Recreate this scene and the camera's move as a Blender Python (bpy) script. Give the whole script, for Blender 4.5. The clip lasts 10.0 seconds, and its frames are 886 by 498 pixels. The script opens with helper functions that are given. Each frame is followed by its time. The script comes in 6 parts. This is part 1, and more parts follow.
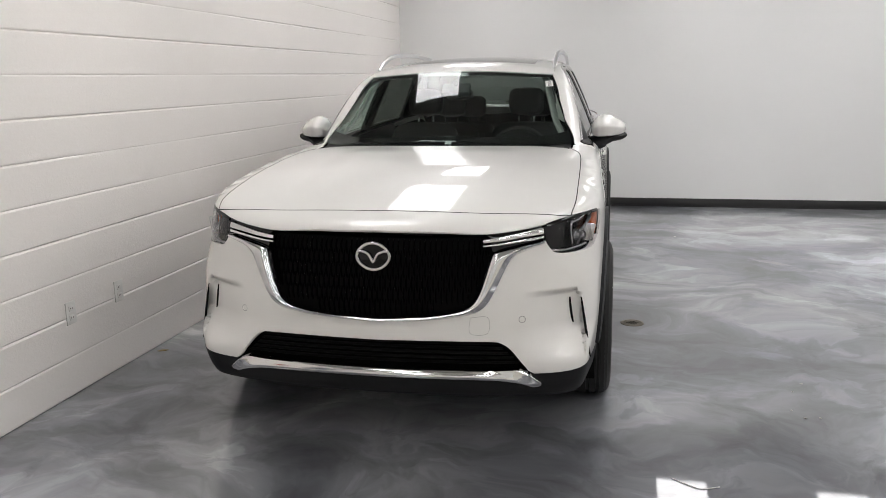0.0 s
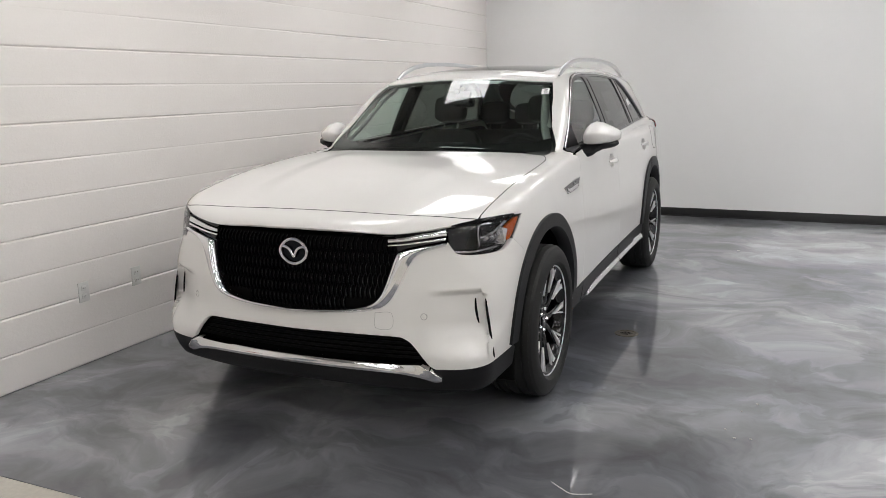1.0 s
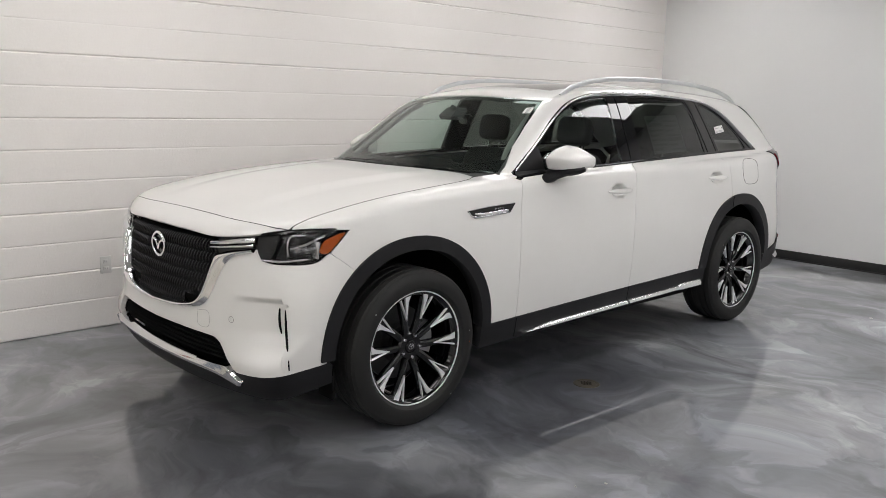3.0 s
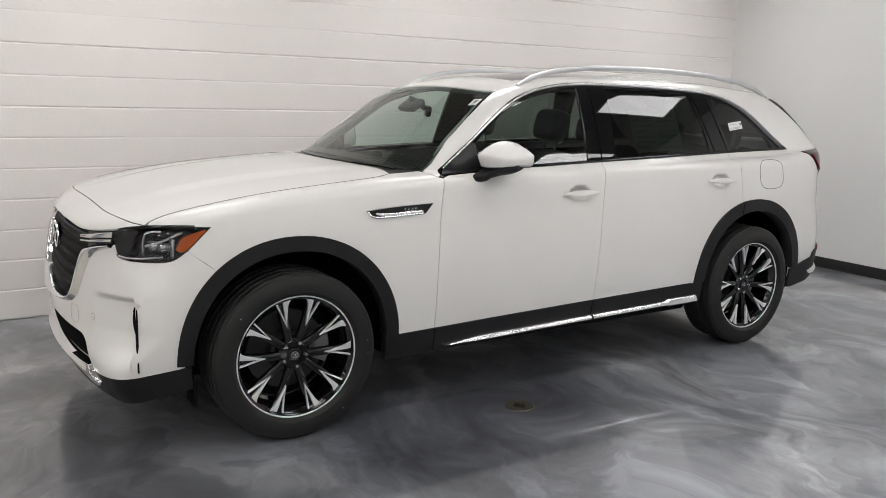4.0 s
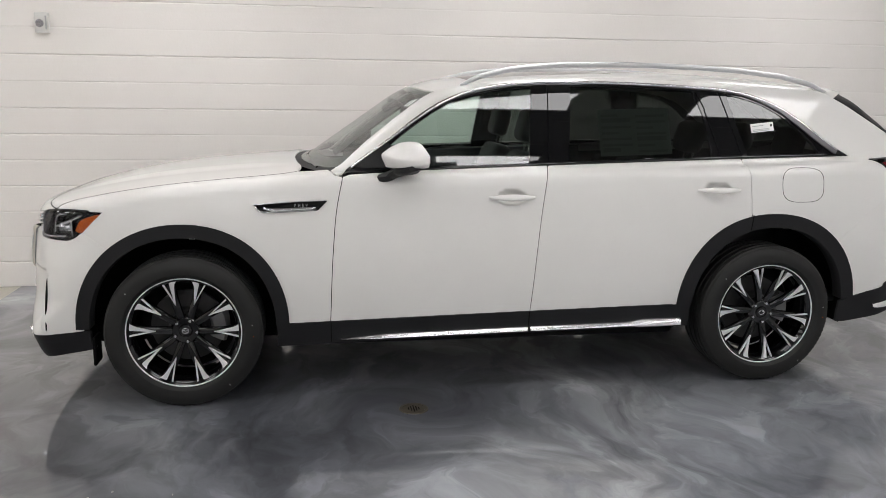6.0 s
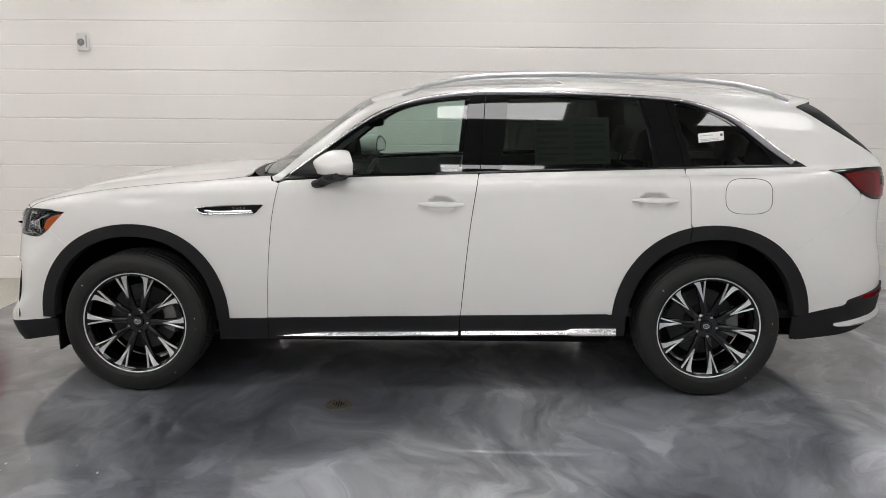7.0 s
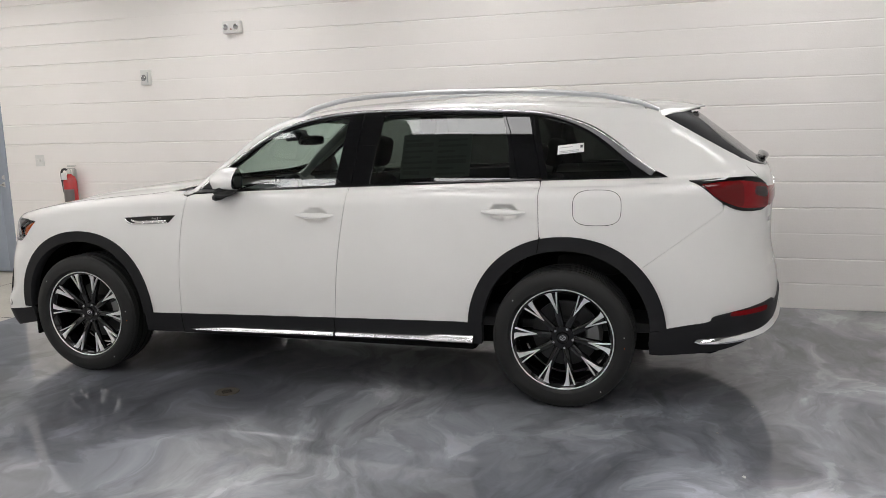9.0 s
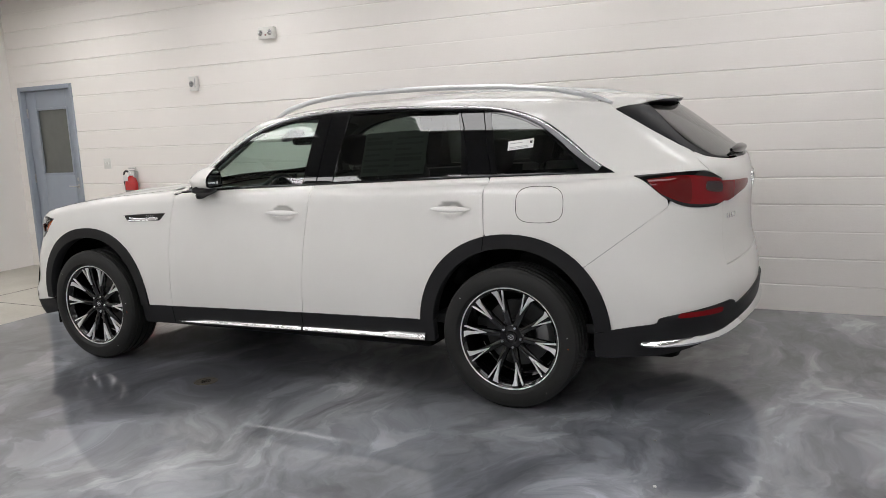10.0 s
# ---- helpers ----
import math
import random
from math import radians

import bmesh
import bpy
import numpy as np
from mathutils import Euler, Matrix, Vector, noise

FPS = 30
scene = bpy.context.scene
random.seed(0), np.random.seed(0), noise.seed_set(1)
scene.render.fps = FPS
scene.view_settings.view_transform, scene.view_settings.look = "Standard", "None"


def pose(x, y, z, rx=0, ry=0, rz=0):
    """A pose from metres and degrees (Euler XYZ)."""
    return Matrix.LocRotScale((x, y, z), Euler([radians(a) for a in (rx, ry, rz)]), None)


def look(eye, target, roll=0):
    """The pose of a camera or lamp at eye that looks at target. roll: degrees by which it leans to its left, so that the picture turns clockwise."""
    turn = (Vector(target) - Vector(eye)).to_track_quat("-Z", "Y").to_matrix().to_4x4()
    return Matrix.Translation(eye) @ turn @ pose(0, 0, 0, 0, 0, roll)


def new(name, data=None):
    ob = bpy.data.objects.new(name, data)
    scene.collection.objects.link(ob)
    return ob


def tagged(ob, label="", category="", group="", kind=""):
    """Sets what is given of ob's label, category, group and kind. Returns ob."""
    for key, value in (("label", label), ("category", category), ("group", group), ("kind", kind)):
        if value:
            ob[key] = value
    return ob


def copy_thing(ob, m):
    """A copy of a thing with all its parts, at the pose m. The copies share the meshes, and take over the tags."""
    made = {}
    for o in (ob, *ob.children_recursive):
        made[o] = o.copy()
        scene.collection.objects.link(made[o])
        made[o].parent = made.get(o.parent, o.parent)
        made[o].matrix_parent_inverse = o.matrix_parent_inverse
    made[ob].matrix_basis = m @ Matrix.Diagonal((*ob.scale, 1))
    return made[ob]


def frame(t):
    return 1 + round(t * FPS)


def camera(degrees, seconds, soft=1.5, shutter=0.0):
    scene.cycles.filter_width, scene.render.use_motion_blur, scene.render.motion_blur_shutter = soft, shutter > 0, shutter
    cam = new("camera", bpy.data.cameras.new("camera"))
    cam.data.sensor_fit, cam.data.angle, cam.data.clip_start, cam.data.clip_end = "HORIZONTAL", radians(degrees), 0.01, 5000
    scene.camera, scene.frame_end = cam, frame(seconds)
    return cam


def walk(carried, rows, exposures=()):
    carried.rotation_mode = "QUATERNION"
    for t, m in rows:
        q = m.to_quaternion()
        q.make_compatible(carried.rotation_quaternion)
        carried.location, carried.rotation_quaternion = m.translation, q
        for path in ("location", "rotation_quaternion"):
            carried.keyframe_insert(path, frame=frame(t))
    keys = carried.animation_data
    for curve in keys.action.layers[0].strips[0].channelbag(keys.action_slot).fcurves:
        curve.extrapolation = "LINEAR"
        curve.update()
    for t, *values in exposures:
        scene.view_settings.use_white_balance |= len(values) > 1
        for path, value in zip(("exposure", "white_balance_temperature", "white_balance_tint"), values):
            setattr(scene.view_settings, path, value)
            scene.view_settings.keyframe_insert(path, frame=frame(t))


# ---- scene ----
cam = camera(58.0, 10.0, soft=.6)
PATH = [
    (0, (0.932, -3.944, 1.571), (0.54, -2.029, 1.15), -1.0),
    (0.5, (1.503, -3.951, 1.569), (0.918, -2.081, 1.169), -1.2),
    (1, (2.03, -3.792, 1.558), (1.242, -1.997, 1.161), -1.2),
    (1.5, (2.58, -3.59, 1.55), (1.597, -1.888, 1.179), -0.7),
    (2, (3.05, -3.281, 1.541), (1.888, -1.695, 1.177), 0.2),
    (3.5, (3.994, -1.879, 1.529), (2.437, -0.675, 1.173), 1.4),
    (4, (4.175, -1.295, 1.543), (2.518, -0.241, 1.169), 1.5),
    (4.5, (4.351, -0.786, 1.544), (2.587, 0.081, 1.174), 1.0),
    (5, (4.556, -0.292, 1.564), (2.719, 0.402, 1.181), 1.1),
    (6.5, (5.06, 1.172, 1.598), (3.102, 1.303, 1.214), 0.5),
    (7, (5.149, 1.709, 1.608), (3.184, 1.694, 1.235), 0.4),
    (7.5, (5.185, 2.227, 1.628), (3.224, 2.06, 1.269), 0.2),
    (8, (5.216, 2.741, 1.641), (3.27, 2.439, 1.289), -0.2),
    (8.5, (5.191, 3.243, 1.63), (3.272, 2.799, 1.282), -0.9),
    (9, (5.149, 3.744, 1.614), (3.263, 3.167, 1.28), -1.6),
    (9.5, (4.992, 4.239, 1.6), (3.156, 3.513, 1.279), -2.2),
    (10, (4.8, 4.662, 1.563), (3.032, 3.786, 1.241), -2.8),
]
walk(cam, [(t, look(eye, target, roll)) for t, eye, target, roll in PATH])

# -- world and the ceiling's light
world = bpy.data.worlds.new("world")
scene.world = world
world.use_nodes = True
world.node_tree.nodes["Background"].inputs[0].default_value = (.8, .85, .9, 1)
world.node_tree.nodes["Background"].inputs[1].default_value = .05
PANEL_LIGHT = 9.1
scene.view_settings.exposure = 0.0


# -- materials
def nodes(name):
    m = bpy.data.materials.new(name)
    m.use_nodes = True
    t = m.node_tree
    return m, t, t.nodes["Principled BSDF"]


def setup(b, **kw):
    for k, v in kw.items():
        b.inputs[k.replace("_", " ")].default_value = v


def node(t, kind, **kw):
    n = t.nodes.new(kind)
    for k, v in kw.items():
        n.inputs[k].default_value = v
    return n


def coords(t, scale=(1, 1, 1), world_space=False):
    g = t.nodes.new("ShaderNodeNewGeometry") if world_space else t.nodes.new("ShaderNodeTexCoord")
    mp = t.nodes.new("ShaderNodeMapping")
    mp.inputs["Scale"].default_value = scale
    t.links.new(g.outputs["Position" if world_space else "Object"], mp.inputs["Vector"])
    return mp.outputs["Vector"]


def ramp(t, fac, stops):
    r = t.nodes.new("ShaderNodeValToRGB")
    while len(r.color_ramp.elements) < len(stops):
        r.color_ramp.elements.new(.5)
    for e, (p, c) in zip(r.color_ramp.elements, stops):
        e.position, e.color = p, (*c, 1) if len(c) == 3 else c
    t.links.new(fac, r.inputs["Fac"])
    return r.outputs["Color"]


def noise_tex(t, vec, scale, detail=4, rough=.55, distort=0.0):
    n = node(t, "ShaderNodeTexNoise", Scale=scale, Detail=detail, Roughness=rough, Distortion=distort)
    t.links.new(vec, n.inputs["Vector"])
    return n.outputs["Fac"]


def add_bump(t, b, height, strength, distance):
    n = node(t, "ShaderNodeBump", Strength=strength, Distance=distance)
    t.links.new(height, n.inputs["Height"])
    t.links.new(n.outputs["Normal"], b.inputs["Normal"])


def plain(name, color, rough=.5, metal=0.0, coat=0.0, grain=0.0, grain_scale=300.0, vary=.06, spec=.5):
    """A surface with a faint change of tone and, where asked for, a fine grain."""
    m, t, b = nodes(name)
    setup(b, Roughness=rough, Metallic=metal, Coat_Weight=coat, Coat_Roughness=.03, Specular_IOR_Level=spec)
    v = coords(t)
    n = noise_tex(t, v, 7, 5)
    lo, hi = [c * (1 - vary) for c in color], [min(c * (1 + vary), 1) for c in color]
    t.links.new(ramp(t, n, [(.3, lo), (.7, hi)]), b.inputs["Base Color"])
    if grain:
        add_bump(t, b, noise_tex(t, v, grain_scale, 3), grain, .001)
    return m


def glass(name, tint, rough=.0, gloss=.07):
    m = bpy.data.materials.new(name)
    m.use_nodes = True
    t = m.node_tree
    t.nodes.remove(t.nodes["Principled BSDF"])
    tr, gl = t.nodes.new("ShaderNodeBsdfTransparent"), t.nodes.new("ShaderNodeBsdfGlossy")
    tr.inputs["Color"].default_value = (*tint, 1)
    gl.inputs["Roughness"].default_value = rough
    mx = t.nodes.new("ShaderNodeMixShader")
    lw = node(t, "ShaderNodeLayerWeight", Blend=.5)
    pw, ma = t.nodes.new("ShaderNodeMath"), t.nodes.new("ShaderNodeMath")
    pw.operation, ma.operation = "POWER", "MULTIPLY_ADD"
    pw.inputs[1].default_value = 4.5
    ma.inputs[1].default_value, ma.inputs[2].default_value = .9, gloss
    t.links.new(lw.outputs["Facing"], pw.inputs[0])
    t.links.new(pw.outputs[0], ma.inputs[0])
    t.links.new(ma.outputs[0], mx.inputs[0])
    t.links.new(tr.outputs[0], mx.inputs[1])
    t.links.new(gl.outputs[0], mx.inputs[2])
    t.links.new(mx.outputs[0], t.nodes["Material Output"].inputs["Surface"])
    return m


def pearl_paint():
    m, t, b = nodes("pearl_white_paint")
    setup(b, Roughness=.38, Coat_Weight=.85, Coat_Roughness=.012, Coat_IOR=1.45, Specular_IOR_Level=.35)
    v = coords(t)
    flakes = noise_tex(t, v, 900, 2)
    soft = noise_tex(t, v, 3, 3)
    mix = node(t, "ShaderNodeMath")
    mix.operation = "MULTIPLY"
    t.links.new(flakes, mix.inputs[0])
    t.links.new(soft, mix.inputs[1])
    t.links.new(ramp(t, mix.outputs[0], [(.1, (.70, .685, .66)), (.45, (.745, .73, .705))]), b.inputs["Base Color"])
    return m


def epoxy_floor():
    """Poured metallic epoxy: slate grey pigment drawn out in smoky swirls and pale wisps, under a clear gloss."""
    m, t, b = nodes("metallic_epoxy")
    v = coords(t, world_space=True)

    def blend(kind, fac, a, c):
        n = t.nodes.new("ShaderNodeMixRGB")
        n.blend_type = kind
        for k, q in ((0, fac), (1, a), (2, c)):
            if isinstance(q, (int, float)):
                n.inputs[k].default_value = q
            elif isinstance(q, tuple):
                n.inputs[k].default_value = (*q, 1)
            else:
                t.links.new(q, n.inputs[k])
        return n.outputs[0]

    def drawn(vec, amount, scale, detail=2.0, seed=(0, 0, 0)):
        """The place moved by a noise: pigment carried along by the pour."""
        o = t.nodes.new("ShaderNodeVectorMath")
        o.operation = "ADD"
        o.inputs[1].default_value = seed
        t.links.new(vec, o.inputs[0])
        w = node(t, "ShaderNodeTexNoise", Scale=scale, Detail=detail, Roughness=.5)
        t.links.new(o.outputs[0], w.inputs["Vector"])
        c = t.nodes.new("ShaderNodeVectorMath")
        c.operation = "SUBTRACT"
        c.inputs[1].default_value = (.5, .5, .5)
        t.links.new(w.outputs["Color"], c.inputs[0])
        a = t.nodes.new("ShaderNodeVectorMath")
        a.operation = "MULTIPLY_ADD"
        a.inputs[1].default_value = (amount, amount, 0)
        t.links.new(c.outputs[0], a.inputs[0])
        t.links.new(vec, a.inputs[2])
        return a.outputs[0]

    def stretched(vec, scale, turn):
        mp = t.nodes.new("ShaderNodeMapping")
        mp.inputs["Scale"].default_value = scale
        mp.inputs["Rotation"].default_value = (0, 0, turn)
        t.links.new(vec, mp.inputs["Vector"])
        return mp.outputs["Vector"]

    def away(cx, cy, sx, sy, vec):
        mp = t.nodes.new("ShaderNodeMapping")
        mp.inputs["Location"].default_value = (-cx / sx, -cy / sy, 0)
        mp.inputs["Scale"].default_value = (1 / sx, 1 / sy, 0)
        t.links.new(vec, mp.inputs["Vector"])
        ln = t.nodes.new("ShaderNodeVectorMath")
        ln.operation = "LENGTH"
        t.links.new(mp.outputs["Vector"], ln.inputs[0])
        return ln.outputs["Value"]

    # the pour turns about the drain
    turn = t.nodes.new("ShaderNodeVectorRotate")
    turn.rotation_type = "Z_AXIS"
    turn.inputs["Center"].default_value = (1.13, 1.13, 0)
    mr = node(t, "ShaderNodeMapRange")
    mr.interpolation_type = "SMOOTHERSTEP"
    for k, q in (("From Min", 0.0), ("From Max", .50), ("To Min", 1.1), ("To Max", 0.0)):
        mr.inputs[k].default_value = q
    t.links.new(away(1.13, 1.13, 1, 1, v), mr.inputs["Value"])
    t.links.new(v, turn.inputs["Vector"])
    t.links.new(mr.outputs[0], turn.inputs["Angle"])
    w1 = drawn(turn.outputs[0], 1.3, .6, 2.0)
    w2 = drawn(w1, .50, 1.8, 3.0, (3.1, 7.7, 0))
    w3 = drawn(w2, .22, 5.0, 3.0, (9.4, 1.3, 0))
    big = noise_tex(t, w1, .5, 2, .5)
    cloud = noise_tex(t, w2, 1.15, 5, .58)
    vein = noise_tex(t, stretched(w3, (1.0, 1.6, 1), .5), 1.25, 6, .58)
    fine = noise_tex(t, stretched(w3, (1.0, 1.8, 1), -.3), 3.2, 6, .60)
    where = noise_tex(t, w1, .9, 2, .5)
    col = ramp(t, big, [(.34, (.142, .150, .168)), (.50, (.262, .272, .292)), (.66, (.445, .450, .460))])
    col = blend("OVERLAY", .75, col, ramp(t, cloud, [(.32, (.20, .20, .21)), (.44, (.42, .42, .42)), (.52, (.52, .52, .52)), (.56, (.64, .64, .64)), (.70, (.78, .78, .78))]))
    col = blend("OVERLAY", .78, col, ramp(t, vein, [(.34, (.20, .20, .21)), (.45, (.40, .40, .40)), (.485, (.50, .50, .50)), (.55, (.54, .54, .54)), (.585, (.76, .76, .76)), (.70, (.62, .62, .62))]))
    col = blend("OVERLAY", .38, col, ramp(t, fine, [(.34, (.25, .25, .25)), (.48, (.48, .48, .48)), (.54, (.60, .60, .60)), (.68, (.74, .74, .74))]))
    wisp = blend("MULTIPLY", 1.0, ramp(t, vein, [(.59, (0, 0, 0)), (.65, (.55, .55, .55)), (.74, (.35, .35, .35))]), ramp(t, where, [(.48, (0, 0, 0)), (.64, (1, 1, 1))]))
    col = blend("MIX", wisp, col, (.60, .605, .60))
    # broad darker and paler pours, partly shade and reflection put into the colour
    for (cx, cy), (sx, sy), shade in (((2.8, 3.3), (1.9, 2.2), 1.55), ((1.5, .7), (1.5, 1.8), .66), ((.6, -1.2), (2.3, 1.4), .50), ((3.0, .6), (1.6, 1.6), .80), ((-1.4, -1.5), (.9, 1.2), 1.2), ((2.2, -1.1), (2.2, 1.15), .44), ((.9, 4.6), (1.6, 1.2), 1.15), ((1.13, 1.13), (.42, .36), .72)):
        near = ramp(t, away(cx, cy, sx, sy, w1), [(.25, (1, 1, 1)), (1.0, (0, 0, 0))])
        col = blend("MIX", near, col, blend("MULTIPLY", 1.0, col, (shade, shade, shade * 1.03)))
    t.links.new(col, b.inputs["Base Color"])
    setup(b, Metallic=.42, Coat_Weight=1.0, Coat_IOR=1.45, Coat_Roughness=.04, Specular_IOR_Level=.3)
    t.links.new(ramp(t, cloud, [(.3, (.34, .34, .34)), (.7, (.46, .46, .46))]), b.inputs["Roughness"])
    add_bump(t, b, noise_tex(t, v, 2.2, 2), .02, .02)
    return m


def concrete():
    m, t, b = nodes("sealed_concrete")
    v = coords(t, world_space=True)
    n, n2 = noise_tex(t, v, 1.3, 8, .6), noise_tex(t, v, 40, 5)
    base = ramp(t, n, [(.3, (.40, .375, .32)), (.7, (.52, .495, .44))])
    mx = node(t, "ShaderNodeMixRGB", Fac=.18)
    mx.blend_type = "OVERLAY"
    t.links.new(base, mx.inputs["Color1"])
    t.links.new(n2, mx.inputs["Color2"])
    t.links.new(mx.outputs[0], b.inputs["Base Color"])
    setup(b, Roughness=.45)
    add_bump(t, b, n2, .15, .002)
    return m


def wall_paint(name, color, pores):
    m, t, b = nodes(name)
    v = coords(t, world_space=True)
    big, small = noise_tex(t, v, .8, 5), noise_tex(t, v, 55, 6, .65)
    t.links.new(ramp(t, big, [(.3, [c * .965 for c in color]), (.7, color)]), b.inputs["Base Color"])
    setup(b, Roughness=.42, Specular_IOR_Level=.4)
    add_bump(t, b, small, pores, .004)
    return m


def lamp_panel():
    m, t, b = nodes("lit_diffuser")
    setup(b, Emission_Strength=PANEL_LIGHT, Roughness=.5)
    b.inputs["Emission Color"].default_value = (1, .985, .985, 1)
    return m


PAINT = pearl_paint()
CLAD = plain("black_cladding", (.010, .010, .011), .52, spec=.25, grain=.25, grain_scale=420)
GLOSSY = plain("piano_black", (.003, .003, .0035), .015, spec=.4)
DARK = plain("dark_underside", (.005, .005, .005), .9, spec=.1)
CHROME = plain("bright_chrome", (.74, .74, .75), .11, 1.0, vary=.02)
STRIP = plain("brushed_chrome", (.74, .74, .75), .24, 1.0, vary=.02)
SATIN = plain("satin_chrome", (.52, .52, .53), .22, 1.0, vary=.03)
MACHINED = plain("machined_alloy", (.80, .80, .81), .34, .55, vary=.03)
RIM = plain("gloss_black_alloy", (.002, .002, .0024), .045)
RUBBER = plain("tyre_rubber", (.0145, .0145, .014), .62, spec=.28, grain=.4, grain_scale=160)
STEEL = plain("brake_steel", (.055, .055, .055), .38, .7, grain=.2, grain_scale=90)
CASTING = plain("caliper_casting", (.30, .30, .30), .42, .35, grain=.3, grain_scale=120)
LEATHER = plain("black_leather", (.010, .010, .011), .5, grain=.3, grain_scale=220, spec=.3)
LINER = plain("grey_headliner", (.50, .50, .47), .85, grain=.3, grain_scale=500)
DASH = plain("soft_black_dash", (.02, .021, .022), .6, grain=.3, grain_scale=350)
SCREEN = glass("clear_screen_glass", (.72, .81, .765))
PANE = glass("clear_side_glass", (.68, .79, .735))
PRIVACY = glass("dark_privacy_glass", (.145, .165, .150), gloss=.055)
LENS = glass("lamp_lens", (.85, .85, .86), gloss=.03)
SMOKE = glass("smoked_lamp_lens", (.30, .30, .31))
RED = plain("red_lens", (.19, .003, .006), .06, spec=.25)
DARKRED = plain("dark_red_lens", (.11, .003, .004), .06, spec=.25)
AMBER = plain("amber_reflector", (.46, .085, .008), .15)
LAMPGREY = plain("lamp_grey", (.016, .016, .017), .3)
SEAMGREY = plain("grey_seam", (.28, .275, .265), .6)
PAPER = plain("white_paper", (.75, .75, .73), .6)
PRINT = plain("printed_ink", (.06, .06, .06), .6)
INK = plain("pale_print", (.42, .43, .42), .6)
RAILSATIN = plain("satin_rail_alloy", (.66, .66, .665), .36, 1.0, vary=.02)
WALLPAINT = wall_paint("white_block_paint", (.875, .838, .805), .25)
BACKPAINT = wall_paint("white_wall_paint", (.80, .795, .785), .08)
BLADE = plain("satin_black_blade", (.004, .004, .0048), .16, spec=.5)
CEIL = plain("ceiling_tile", (.36, .36, .35), .9, grain=.4, grain_scale=120)
GRID = plain("white_grid_bar", (.75, .75, .74), .5)
EPOXY = epoxy_floor()
CONCRETE = concrete()
BASEBLACK = plain("black_vinyl_base", (.016, .016, .016), .45)
STEELDOOR = plain("blue_grey_door_paint", (.30, .335, .39), .42, vary=.03)
WIRED = plain("grey_door_pane", (.13, .135, .125), .18)
NICKEL = plain("brushed_nickel", (.55, .54, .52), .3, 1.0)
PLASTIC = plain("white_plastic", (.72, .71, .68), .4)
REDPAINT = plain("red_enamel", (.48, .018, .018), .25, coat=.6)
BLACKRUB = plain("black_hose", (.015, .015, .015), .5)
BRASS = plain("drain_bronze", (.10, .085, .06), .45, .7)
LIT = lamp_panel()


# -- meshes
def mesh_of(name, verts, faces, mat, angle=35, normals=None):
    me = bpy.data.meshes.new(name)
    me.from_pydata([tuple(v) for v in verts], [], [tuple(f) for f in faces])
    me.materials.append(mat)
    me.shade_smooth()
    if normals is None:
        me.set_sharp_from_angle(angle=radians(angle))
    else:
        me.normals_split_custom_set(normals)
    return me


def link(name, me, parent=None, label="", at=None):
    ob = new(name, me)
    if parent is not None:
        ob.parent = parent
    if at is not None:
        ob.matrix_basis = at
    return tagged(ob, label)


def part(name, geo, mat, parent, label="", angle=35, at=None):
    return link(name, mesh_of(name, *geo, mat, angle), parent, label, at)


def join(*geos):
    verts, faces = [], []
    for v, f in geos:
        faces += [tuple(i + len(verts) for i in q) for q in f]
        verts += [tuple(p) for p in v]
    return verts, faces


def moved(geo, m):
    return [tuple(m @ Vector(v)) for v in geo[0]], geo[1]


def flipped(geo):
    """Mirrored in x."""
    return [(-v[0], v[1], v[2]) for v in geo[0]], [tuple(reversed(f)) for f in geo[1]]


def box(x0, x1, y0, y1, z0, z1, r=.004, seg=2):
    bm = bmesh.new()
    bmesh.ops.create_cube(bm, size=1)
    for v in bm.verts:
        v.co = Vector(((x0 + x1) / 2 + v.co.x * (x1 - x0), (y0 + y1) / 2 + v.co.y * (y1 - y0), (z0 + z1) / 2 + v.co.z * (z1 - z0)))
    if r:
        bmesh.ops.bevel(bm, geom=bm.edges[:], offset=min(r, .49 * min(abs(x1 - x0), abs(y1 - y0), abs(z1 - z0))), segments=seg, profile=.5, affect="EDGES")
    bm.verts.index_update()
    geo = [tuple(v.co) for v in bm.verts], [tuple(v.index for v in f.verts) for f in bm.faces]
    bm.free()
    return geo


def loft(rows, close=False, caps=False):
    rows = [[tuple(p) for p in r] for r in rows]
    m = len(rows[0])
    verts = [p for r in rows for p in r]
    faces = []
    for i in range(len(rows) - 1):
        for j in range(m if close else m - 1):
            k = (j + 1) % m
            faces.append((i * m + j, i * m + k, (i + 1) * m + k, (i + 1) * m + j))
    if caps:
        faces += [tuple(reversed(range(m))), tuple(range((len(rows) - 1) * m, len(rows) * m))]
    return verts, faces


def revolve(profile, n=64, close=False):
    """Round the x axis; profile of (x, radius)."""
    rows = [[(x, r * math.cos(a), r * math.sin(a)) for x, r in profile] for a in (2 * math.pi * i / n for i in range(n))]
    rows.append(rows[0])
    return loft(rows, close)


def disc(x, r, n=40, out=1):
    pts = [(x, r * math.cos(2 * math.pi * i / n), r * math.sin(2 * math.pi * i / n)) for i in range(n)]
    return pts, [tuple(range(n)) if out > 0 else tuple(reversed(range(n)))]


